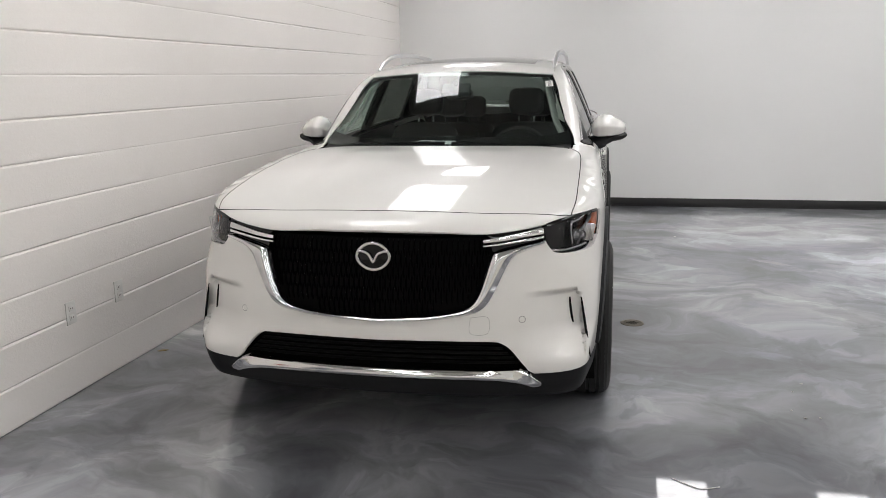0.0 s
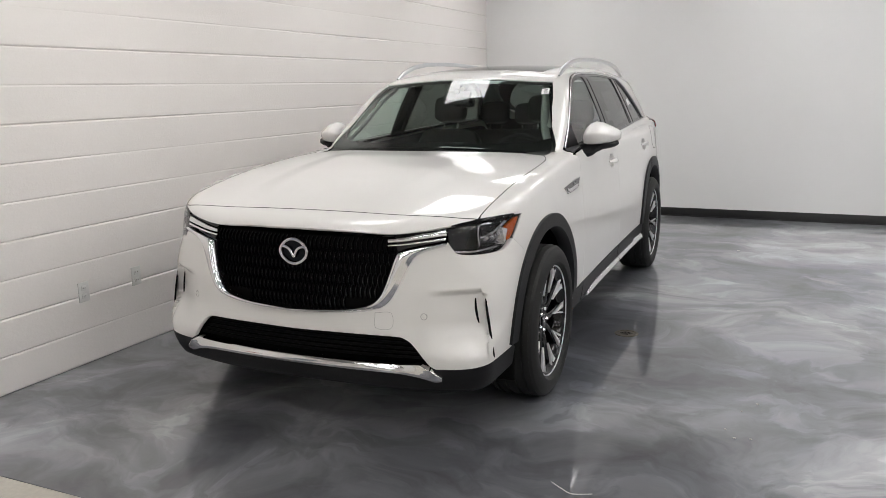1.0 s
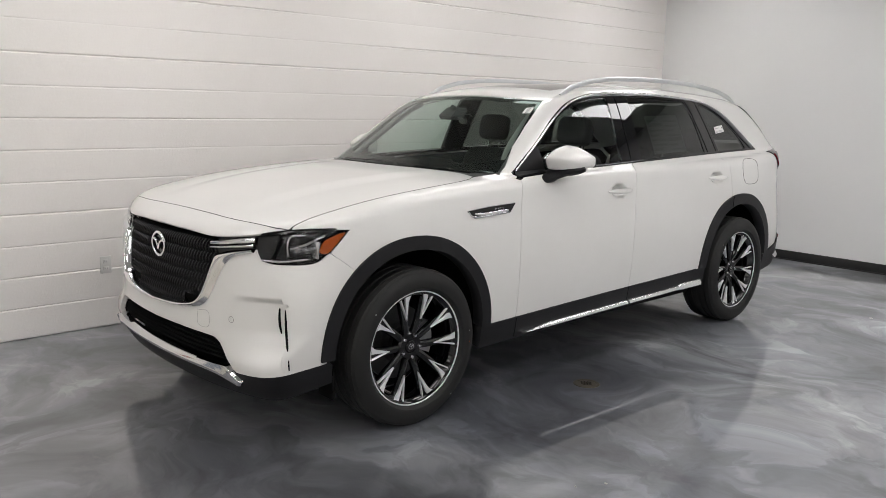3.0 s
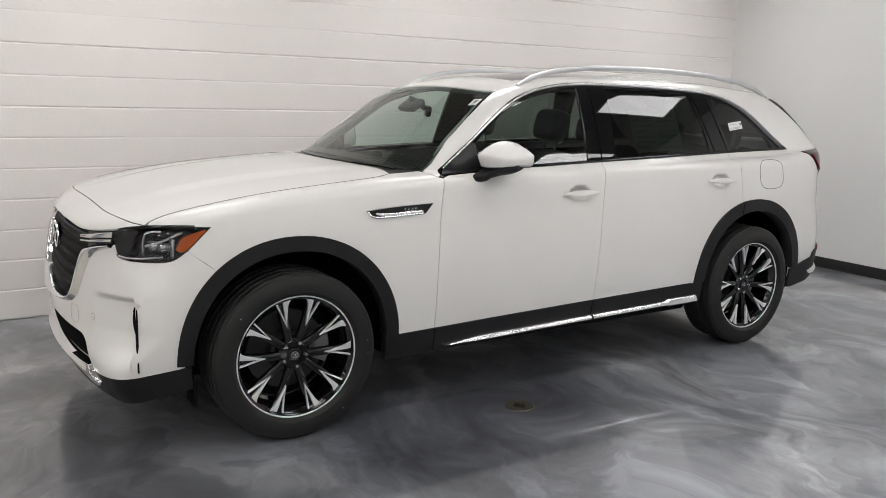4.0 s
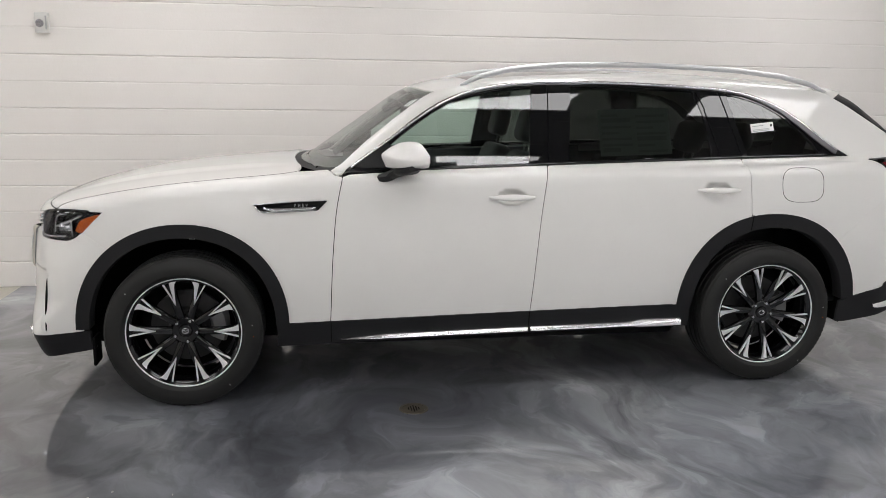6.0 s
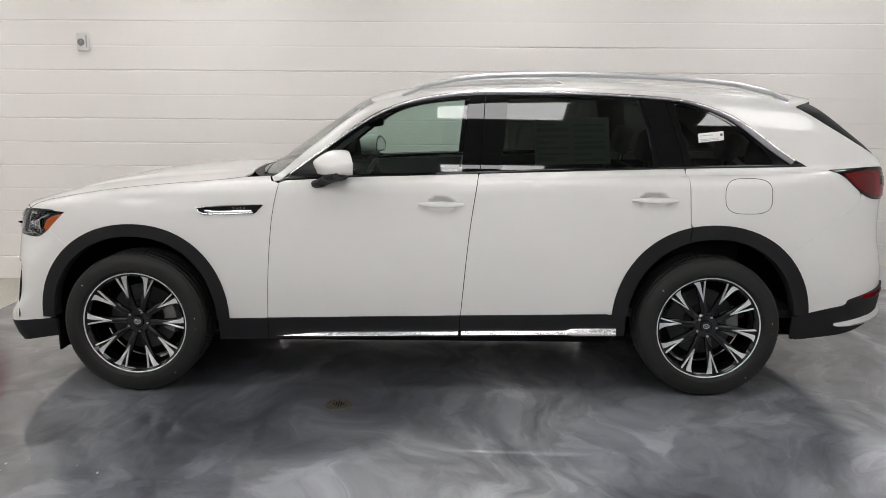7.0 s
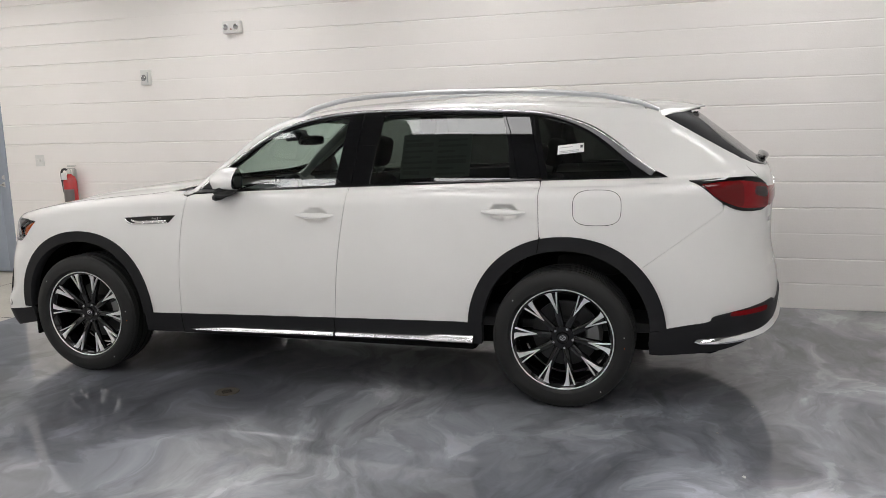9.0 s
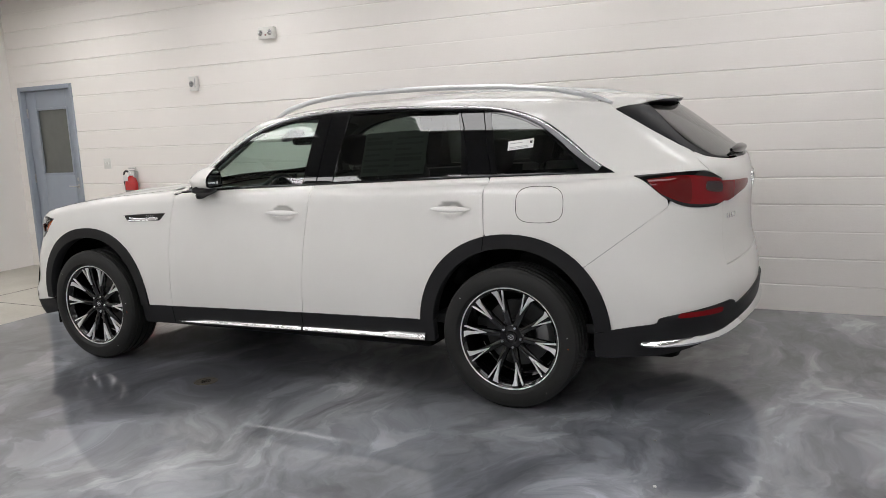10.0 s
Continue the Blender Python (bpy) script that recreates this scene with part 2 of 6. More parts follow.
def prism(outline, x0, x1, chamfer=0.0):
    """A plate of the outline (y, z), from x0 to its face at x1, with chamfered edges."""
    n = len(outline)
    cy, cz = sum(p[0] for p in outline) / n, sum(p[1] for p in outline) / n

    def shrunk(c):
        out = []
        for i in range(n):
            a, b, d = Vector(outline[i - 1]), Vector(outline[i]), Vector(outline[(i + 1) % n])
            e1, e2 = (b - a).normalized(), (d - b).normalized()
            nrm = Vector((-(e1.y + e2.y), e1.x + e2.x))
            nrm = nrm.normalized() if nrm.length > 1e-6 else Vector((0, 0))
            if nrm.dot(Vector((cy, cz)) - b) < 0:
                nrm = -nrm
            out.append(b + nrm * c)
        return out
    rows = [[(x0, *p) for p in outline], [(x1 - chamfer, *p) for p in outline]]
    if chamfer:
        rows.append([(x1, *p) for p in shrunk(chamfer)])
    geo = loft(rows, True)
    last = (len(rows) - 1) * n
    geo[1].append(tuple(range(last, last + n)))
    return geo


def sweep(path, wide, high, up, n=10, taper=None, square=.6):
    """A bar along a path: a rounded section, wide across and high along up (a vector, or one for each point)."""
    path = [Vector(p) for p in path]
    rows = []
    for i, p in enumerate(path):
        d = (path[min(i + 1, len(path) - 1)] - path[max(i - 1, 0)]).normalized()
        u = Vector(up[i] if isinstance(up, (list, np.ndarray)) else up)
        u = (u - d * u.dot(d)).normalized()
        s = d.cross(u)
        k = taper(i / (len(path) - 1)) if taper else 1
        row = []
        for j in range(n):
            a = 2 * math.pi * (j + .5) / n
            c, q = math.cos(a), math.sin(a)
            row.append(p + s * (wide / 2 * k * math.copysign(abs(c) ** square, c)) + u * (high / 2 * k * math.copysign(abs(q) ** square, q)))
        rows.append(row)
    return loft(rows, True, True)


def puff(cx, cy, cz, sx, sy, sz, e=.5, n=20, m=28):
    """A rounded cushion: half sizes and how square it is."""
    def pw(v):
        return math.copysign(abs(v) ** e, v)
    rows = []
    for i in range(n + 1):
        b = -math.pi / 2 + math.pi * i / n
        rows.append([(cx + sx * pw(math.cos(b)) * pw(math.cos(a)), cy + sy * pw(math.cos(b)) * pw(math.sin(a)), cz + sz * pw(math.sin(b))) for a in (2 * math.pi * j / m for j in range(m))])
    return loft(rows, True)


def thing(name, label, category, at=None, group="", kind=""):
    ob = new(name)
    ob.empty_display_size = .1
    if at is not None:
        ob.matrix_basis = at
    return tagged(ob, label, category, group, kind)


def curve(pts, n=8):
    """A smooth line through points of any dimension."""
    p = np.array(pts, float)
    p = np.concatenate([[2 * p[0] - p[1]], p, [2 * p[-1] - p[-2]]])
    out = []
    for i in range(1, len(p) - 2):
        for k in range(n):
            u = k / n
            out.append(.5 * (2 * p[i] + (p[i + 1] - p[i - 1]) * u + (2 * p[i - 1] - 5 * p[i] + 4 * p[i + 1] - p[i + 2]) * u * u + (3 * p[i] - p[i - 1] - 3 * p[i + 1] + p[i + 2]) * u**3))
    out.append(p[-2])
    return np.array(out)


# -- form of the car: nose at -y, its left flank at +x, front axle at y = 0, ground at z = 0
def spline(*knots):
    """A smooth curve through (place, value) knots, straight on beyond them."""
    p, v = np.array([k[0] for k in knots], float), np.array([k[1] for k in knots], float)
    d = np.diff(v) / np.diff(p)
    m = np.concatenate([[d[0]], (d[1:] * np.diff(p)[:-1] + d[:-1] * np.diff(p)[1:]) / (p[2:] - p[:-2]), [d[-1]]]) if len(p) > 2 else np.array([d[0], d[0]])

    def at(q):
        q = np.asarray(q, float)
        i = np.clip(np.searchsorted(p, q) - 1, 0, len(p) - 2)
        h = p[i + 1] - p[i]
        u = np.clip((q - p[i]) / h, 0, 1)
        w = (2 * u**3 - 3 * u**2 + 1) * v[i] + (u**3 - 2 * u**2 + u) * h * m[i] + (3 * u**2 - 2 * u**3) * v[i + 1] + (u**3 - u**2) * h * m[i + 1]
        return w + np.minimum(q - p[0], 0) * m[0] + np.maximum(q - p[-1], 0) * m[-1]
    return at


def bump(q):
    return np.exp(-q * q)


def ease(u):
    u = np.clip(u, 0, 1)
    return u * u * (3 - 2 * u)


def smax(a, b, k):
    return np.maximum(a, b) + np.maximum(k - np.abs(a - b), 0) ** 2 / (4 * k)


flank_z = spline((.2, .888), (.30, .922), (.42, .942), (.55, .951), (.68, .951), (.80, .945), (.90, .934), (1.0, .921), (1.06, .9125), (1.085, .909), (1.10, .9067), (1.12, .902), (1.14, .8957), (1.16, .8878), (1.18, .8774), (1.20, .8638), (1.3, .775))
flank_y = spline((-.9, .10), (-.6, .045), (-.3, .008), (0, 0), (.5, 0), (1.2, .008), (2.4, .004), (3.1, -.006), (3.5, .012), (3.9, .07), (4.3, .16))
nose_y = spline((.18, -.75), (.26, -.825), (.34, -.853), (.45, -.868), (.57, -.872), (.72, -.862), (.86, -.842), (.95, -.825), (1.05, -.78))
tail_y = spline((.25, 4.16), (.36, 4.235), (.5, 4.268), (.64, 4.275), (.74, 4.258), (.85, 4.235), (1.0, 4.23), (1.15, 4.235), (1.25, 4.215), (1.35, 4.15))
hood_z = spline((-.9, .93), (-.84, .962), (-.7, 1.012), (-.5, 1.065), (-.2, 1.12), (.2, 1.163), (.6, 1.19), (.9, 1.205), (3.7, 1.254), (4.05, 1.275), (4.2, 1.296), (4.35, 1.30))
belt_z = spline((-.9, 0), (.6, 0), (1.8, .012), (3.0, .05), (4.3, .07))
pane_y = spline((.5, .09), (.76, .06), (1.1, .02), (1.6, 0), (2.4, 0), (3.2, .034), (3.64, .056), (4.0, .10), (4.3, .17))
roof_z = spline((1.0, 1.59), (1.25, 1.632), (1.6, 1.68), (2.2, 1.712), (2.8, 1.708), (3.3, 1.682), (3.9, 1.622))


def lower(x, y, z):
    x = np.abs(x)
    side = flank_z(z - belt_z(y) * np.clip((z - .9) * 4, 0, 1)) - flank_y(y)
    side = side + .011 * bump((y - 3.12) / .5) * bump((z - 1.0) / .13) + .010 * bump(y / .5) * bump((z - .97) / .12)
    for hy, hz in ((1.665, 1.045), (2.80, 1.077)):
        side = side - .036 * (1 - ease((np.hypot((y - hy) / .088, (z - hz) / .046) - .35) / .65))
    side = x - side
    low, deep = ease((.56 - z) / .16), ease((.86 - z) / .16)
    front = nose_y(z) + (.16 - .04 * low) * x**2 + (.22 - .125 * low) * x**4 - y
    brink = .842 + .168 * np.clip(.66 - z, -.05, .3)
    pocket = .042 * ease((x - .60) / .20) * (1 - ease((x - brink + .016) / .016)) * (1 - ease((z - .676) / .022)) * ease((z - .35) / .14)
    front = front + pocket - .026 * ease((x - .55) / .25) * bump((z - .52) / .20)
    back = y - tail_y(z) + .14 * x**2 + .18 * x**4
    dome = .009 * (1 - ease((x - .36 - .06 * np.clip(y, -.6, .5)) / .16)) * ease((y + .70) / .45) * (1 - ease((y - .25) / .3))
    top = (z - hood_z(y) - dome + .030 * (x / .85) ** 3) * .97
    d = smax(smax(side, front, .16 - .09 * deep), back, .22)
    return smax(d, top, .045)


def upper(x, y, z):
    x = np.abs(x)
    side = (x - .845 + .455 * np.abs(z - 1.2) - .05 * np.clip(z - 1.2, 0, .5) * (1.66 - z) / .25 + pane_y(y)) * .91
    screen = (.60 + (z - 1.19) * 1.43 + .283 * x**2 - y) * .57
    hatch = (y - 4.20 + (np.hypot(z - 1.27, .03) - .012) * 1.3 + .16 * x**2) * .6
    roof = z - roof_z(y) + .055 * (x / .65) ** 2.2
    d = smax(smax(side, screen, .05), hatch, .10)
    return smax(d, roof, .07)


def form(x, y, z):
    return -smax(-lower(x, y, z), -upper(x, y, z), .025 + .03 * ease((y - 3.95) / .15))


def gradient(p):
    e, g = 1e-3, np.empty_like(p)
    for i in range(3):
        a, b = p.copy(), p.copy()
        a[:, i] += e
        b[:, i] -= e
        g[:, i] = form(*a.T) - form(*b.T)
    return g / np.linalg.norm(g, axis=1)[:, None]


def cast(eyes, ways, near, far, steps=90):
    """Where rays first leave (going out) the form: from eyes along ways between near and far."""
    d = np.linspace(near, far, steps)
    val = np.concatenate([form(*(eyes[None] + ways[None] * q[:, None, None]).reshape(-1, 3).T) for q in np.array_split(d, max(1, len(eyes) * steps // 40000))]).reshape(steps, -1)
    start = val[0] > 0
    out = (val > 0) != start
    i = np.clip(np.argmax(out, axis=0), 1, None)
    a, b = d[i - 1], d[i]
    sa = val[i - 1, np.arange(len(i))]
    for _ in range(20):
        m = (a + b) / 2
        vm = form(*(eyes + ways * m[:, None]).T)
        same = np.sign(vm) == np.sign(sa)
        a, b = np.where(same, m, a), np.where(same, b, m)
    return eyes + ways * ((a + b) / 2)[:, None]


# the ways of laying a panel: place to flat coordinates and back
def roll_flat(p):
    return np.stack([p[:, 1], .6 * np.arctan2(p[:, 2] - 1.0, p[:, 0] - .25)], 1)


def roll_rays(q):
    a = q[:, 1] / .6
    return np.stack([0 * a + .25, q[:, 0], 0 * a + 1.0], 1), np.stack([np.cos(a), 0 * a, np.sin(a)], 1)


def ball_flat(p, y0, sign):
    a, r = np.arctan2(p[:, 0], sign * (p[:, 1] - y0)), np.hypot(p[:, 0], p[:, 1] - y0)
    return np.stack([a, np.arctan2(p[:, 2] - .62, r)], 1)


def ball_rays(q, y0, sign):
    c = np.cos(q[:, 1])
    o = 0 * c
    return np.stack([o, o + y0, o + .62], 1), np.stack([np.sin(q[:, 0]) * c, sign * np.cos(q[:, 0]) * c, np.sin(q[:, 1])], 1)


def top_rays(q):
    o = 0 * q[:, 0]
    return np.stack([q[:, 0], q[:, 1], o + 2.0], 1), np.stack([o, o, o - 1], 1)


def back_rays(q):
    o = 0 * q[:, 0]
    return np.stack([q[:, 0], o + 4.8, q[:, 1]], 1), np.stack([o, o - 1, o], 1)


LAYS = {
    "roll": (roll_flat, roll_rays, .05, 1.2),
    "nose": (lambda p: ball_flat(p, .3, -1), lambda q: ball_rays(q, .3, -1), .2, 1.7),
    "tail": (lambda p: ball_flat(p, 3.5, 1), lambda q: ball_rays(q, 3.5, 1), .2, 1.5),
    "top": (lambda p: p[:, :2].copy(), top_rays, 0, 1.3),
    "back": (lambda p: p[:, [0, 2]].copy(), back_rays, 0, 1.4),
}


def place(lay, q):
    """Flat coordinates to places on the form."""
    flat, rays, near, far = LAYS[lay]
    return cast(*rays(np.asarray(q, float)), near, far)


def side_at(y, z):
    """The place on the left flank at y, z."""
    y, z = np.atleast_1d(np.asarray(y, float)), np.atleast_1d(np.asarray(z, float))
    o = 0 * y
    return cast(np.stack([o + 1.3, y, z], 1), np.stack([o - 1, o, o], 1), 0, 1.3)


def front_at(x, z):
    x, z = np.atleast_1d(np.asarray(x, float)), np.atleast_1d(np.asarray(z, float))
    o = 0 * x
    return cast(np.stack([x, o - 1.3, z], 1), np.stack([o, o + 1, o], 1), 0, 2.5)
# -- end of the form


# -- panels laid on the form
def side_line(pts, n=8):
    q = curve(pts, n)
    return side_at(q[:, 0], q[:, 1])


def front_line(pts, n=8):
    q = curve(pts, n)
    return front_at(q[:, 0], q[:, 1])


def on_form(lay, pts, n=8):
    """Places near the form, moved onto it and joined by a smooth line."""
    flat = LAYS[lay][0](np.array(pts, float))
    return place(lay, curve(flat, n))


def mirrored(line):
    """A line from the middle plane outwards, led on from its mirror image on the right."""
    line = np.asarray(line)
    left = line[::-1] * np.array([-1, 1, 1])
    return np.concatenate([left[:-1] if abs(line[0][0]) < 1e-4 else left, line])


STEP = {"roll": (.022, .022), "nose": (.022, .022), "tail": (.026, .026), "top": (.025, .03), "back": (.022, .022)}


def inside(pts, poly):
    x, y = pts[:, 0], pts[:, 1]
    hit = np.zeros(len(pts), bool)
    for (x0, y0), (x1, y1) in zip(poly, np.roll(poly, -1, 0)):
        if y0 != y1:
            hit ^= ((y0 > y) != (y1 > y)) & (x < (x1 - x0) * (y - y0) / (y1 - y0) + x0)
    return hit


def near_line(pts, poly, gap):
    best = np.full(len(pts), 9.0)
    for a, b in zip(poly, np.roll(poly, -1, 0)):
        d = b - a
        u = np.clip(((pts - a) @ d) / max(d @ d, 1e-12), 0, 1)
        best = np.minimum(best, np.hypot(*(pts - a - u[:, None] * d).T))
    return best < gap


def dense(flat, step):
    out = []
    for a, b in zip(flat, np.roll(flat, -1, 0)):
        n = max(1, int(math.ceil(np.hypot(*((b - a) / step)) / 1.0)))
        if np.hypot(*(b - a)) < 1e-6:
            continue
        out += [a + (b - a) * k / n for k in range(n)]
    return np.array(out)


def panel_geo(lay, loop, off=0.0, depth=.012, holes=(), fine=1.0, lines=()):
    """A piece of the form's skin inside a closed loop, with its edges turned in: vertices, faces and the normals of the corners."""
    from mathutils.geometry import delaunay_2d_cdt
    flat, step = LAYS[lay][0], np.array(STEP[lay]) * fine
    loops = [dense(flat(np.asarray(l, float)), step) for l in (loop, *holes)]
    pts, edges = [], []
    for l in loops:
        k = len(pts)
        pts += list(l)
        edges += [(k + i, k + (i + 1) % len(l)) for i in range(len(l))]
    creases = [flat(np.asarray(l, float)) for l in lines]
    for l in creases:
        edges += [(len(pts) + i, len(pts) + i + 1) for i in range(len(l) - 1)]
        pts += list(l)
    lo, hi = loops[0].min(0), loops[0].max(0)
    g = np.stack(np.meshgrid(np.arange(lo[0] + step[0] / 2, hi[0], step[0]), np.arange(lo[1] + step[1] / 2, hi[1], step[1])), -1).reshape(-1, 2)
    if len(g):
        keep = inside(g, loops[0])
        for l in loops[1:]:
            keep &= ~inside(g, l)
        g = g[keep]
        for l in loops:
            g = g[~near_line(g, l, step.min() * .55)] if len(g) else g
        for l in creases:
            g = g[~near_line(g, np.concatenate([l, l[::-1]]), step.min() * .8)] if len(g) else g
    flat_pts = np.concatenate([np.array(pts), g]) if len(g) else np.array(pts)
    vs, _, tris, *_ = delaunay_2d_cdt([Vector(p) for p in flat_pts], edges, [], 1, 1e-7)
    q = np.array([tuple(v) for v in vs])
    tris = np.array([t for t in tris if len(t) == 3])
    mid = q[tris].mean(1)
    keep = inside(mid, loops[0])
    for l in loops[1:]:
        keep &= ~inside(mid, l)
    tris = tris[keep]
    p = place(lay, q)
    nrm = gradient(p)
    p = p + nrm * (off(p)[:, None] if callable(off) else off)
    a, b, c = p[tris[:, 0]], p[tris[:, 1]], p[tris[:, 2]]
    wrong = (np.cross(b - a, c - a) * nrm[tris].mean(1)).sum(1) < 0
    tris[wrong] = tris[wrong][:, ::-1]
    if callable(off):
        a, b, c = p[tris[:, 0]], p[tris[:, 1]], p[tris[:, 2]]
        fn = np.cross(b - a, c - a)
        nrm = np.zeros_like(p)
        for i in range(3):
            np.add.at(nrm, tris[:, i], fn)
        nrm /= np.maximum(np.linalg.norm(nrm, axis=1), 1e-12)[:, None]
    count = {}
    for t in tris:
        for i in range(3):
            e = (t[i], t[(i + 1) % 3])
            count[e] = count.get(e, 0) + 1
    rim = [e for e in count if (e[1], e[0]) not in count]
    verts, faces, corner = list(p), [tuple(t) for t in tris], [nrm[i] for t in tris for i in t]
    if depth:
        lip, low = {}, {}
        out = {}
        for a, b in rim:
            w = np.cross(p[b] - p[a], (nrm[a] + nrm[b]) / 2)
            w /= max(np.linalg.norm(w), 1e-9)
            for i in (a, b):
                out[i] = out.get(i, 0) + w
        for i in out:
            lip[i] = len(verts)
            verts.append(p[i])
            low[i] = len(verts)
            verts.append(p[i] - nrm[i] * depth)
        for a, b in rim:
            faces.append((lip[b], lip[a], low[a], low[b]))
            w = {i: out[i] / max(np.linalg.norm(out[i]), 1e-9) for i in (a, b)}
            corner += [(w[i] + nrm[i] * k) / np.linalg.norm(w[i] + nrm[i] * k) for i, k in ((b, 1.0), (a, 1.0), (a, 0), (b, 0))]
    return verts, faces, corner


def panel(name, lay, loop, mat, parent, label="", off=0.0, depth=.012, holes=(), both=True, fine=1.0, lines=()):
    """The panel on the left flank and, with both, its mirror image on the right."""
    v, f, c = panel_geo(lay, loop, off, depth, holes, fine, lines)
    made = [link(name, mesh_of(name, v, f, mat, normals=c), parent, label)]
    if both:
        mv = [(-q[0], q[1], q[2]) for q in v]
        mf = [tuple(reversed(q)) for q in f]
        mc, k = [], 0
        for q in f:
            mc += [(-n[0], n[1], n[2]) for n in reversed(c[k:k + len(q)])]
            k += len(q)
        made.append(link(name, mesh_of(name, mv, mf, mat, normals=mc), parent, label))
    return made


def pair(name, geo, mat, parent, label="", angle=35):
    """A part and its mirror image on the right."""
    return part(name, geo, mat, parent, label, angle), part(name, flipped(geo), mat, parent, label, angle)


def lifted(line, h):
    line = np.asarray(line)
    return line + gradient(line) * h


# -- the room: the block wall's face is x = 0 in its own axes, the end wall stands at y = END
ROOM = pose(-1.708, 0, 0, 0, 0, -1.05)
END, NEAR, BACK, FAR, HIGH, COURSE = 5.98, -4.33, -9.4, 14.6, 3.2, .2016


def structure(name, geo, mat, label, category, angle=35):
    return tagged(part(name, geo, mat, None, label, angle, ROOM), label, category, kind="structure")


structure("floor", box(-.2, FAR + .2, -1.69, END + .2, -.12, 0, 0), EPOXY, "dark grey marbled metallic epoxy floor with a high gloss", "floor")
structure("floor_apron", box(-.2, FAR + .2, BACK - .2, -1.692, -.12, -.001, 0), CONCRETE, "pale beige sealed concrete floor", "floor")
for x in (1.62, 4.7, 7.8):
    structure("trim_joint", box(x, x + .006, NEAR, -1.70, -.02, .0006, 0), CLAD, "dark saw-cut joint in the pale concrete", "joint")
structure("trim_joint", box(0, FAR, -2.93, -2.924, -.02, .0006, 0), CLAD, "dark saw-cut joint in the pale concrete", "joint")
DOOR = (-4.20, -3.25, 2.17)
wall = thing("wall_west", "white-painted concrete block wall with shadowed bed joints", "wall", ROOM, kind="structure")
part("joint_bed", join(box(-.2, -.012, DOOR[1], END + .2, -.1, HIGH, 0), box(-.2, -.012, NEAR - .2, DOOR[0], -.1, HIGH, 0), box(-.2, -.012, DOOR[0], DOOR[1], DOOR[2], HIGH, 0)), WALLPAINT, wall)
structure("wall_north", box(-.2, FAR + .2, END, END + .2, -.1, HIGH, 0), BACKPAINT, "smooth white-painted end wall", "wall")
# opening and space beyond are added, to bring light onto the car's nose
structure("wall_south", join(box(-.2, .9, NEAR - .2, NEAR, -.1, HIGH, 0), box(7.4, FAR + .2, NEAR - .2, NEAR, -.1, HIGH, 0), box(.9, 7.4, NEAR - .2, NEAR, 2.95, HIGH, 0)), WALLPAINT, "white-painted wall with a wide opening added to let light in", "wall")
structure("wall_outer", join(box(-.2, 0, BACK, NEAR - .2, -.1, HIGH, 0), box(FAR, FAR + .2, BACK, NEAR, -.1, HIGH, 0), box(-.2, FAR + .2, BACK - .2, BACK, -.1, HIGH, 0)), BACKPAINT, "plain white-painted walls of the unseen space added beyond the opening", "wall")
structure("wall_east", box(FAR, FAR + .2, NEAR, END, -.1, HIGH, 0), BACKPAINT, "plain white-painted wall", "wall")
structure("baseboard", join(box(0, FAR, END - .008, END + .001, 0, .10, .003), box(0, FAR, END - .02, END - .006, 0, .012, .005)), BASEBLACK, "black vinyl cove base along the end wall", "baseboard")


def ceiling():
    tile = [box(x + .006, x + .604, y + .006, y + 1.214, HIGH, HIGH + .02, 0) for x in np.arange(-.2, FAR, .61) for y in np.arange(NEAR - 4 * 1.22, END, 1.22)]
    bars = [box(x - .012, x + .012, BACK, END, HIGH - .004, HIGH + .01, 0) for x in np.arange(-.2, FAR + .3, .61)]
    bars += [box(-.2, FAR, y - .012, y + .012, HIGH - .005, HIGH + .01, 0) for y in np.arange(NEAR - 4 * 1.22, END + 1, 1.22)]
    structure("ceiling", join(*tile, *bars, box(-.2, FAR + .2, BACK - .2, END + .2, HIGH + .02, HIGH + .1, 0)), CEIL, "white suspended ceiling of lay-in tiles", "ceiling")


ceiling()


def ceiling_light():
    lamp = thing("ceiling_light", "lit white rectangular ceiling panel light", "ceiling light", group="ceiling panel lights")
    w, l = .305, .61
    frame_geo = join(box(-w, w, -l, -l + .025, -.02, .008, .003), box(-w, w, l - .025, l, -.02, .008, .003), box(-w, -w + .025, -l + .025, l - .025, -.02, .008, .003), box(w - .025, w, -l + .025, l - .025, -.02, .008, .003))
    part("frame", frame_geo, GRID, lamp)
    part("diffuser", box(-w + .025, w - .025, -l + .025, l - .025, -.012, .0, 0), LIT, lamp, "glowing white diffuser")
    return lamp


first = ceiling_light()
# last two x and y rows: unseen lamps added to even the light
spots = [(x, y) for x in (1.12, 3.52, 5.30, 7.60, 9.90, 12.20) for y in (-2.70, -.26, 2.18, 4.62, -5.14, -7.58)]
first.matrix_basis = ROOM @ pose(*spots[0], HIGH - .012)
for x, y in spots[1:]:
    copy_thing(first, ROOM @ pose(x, y, HIGH - .012))


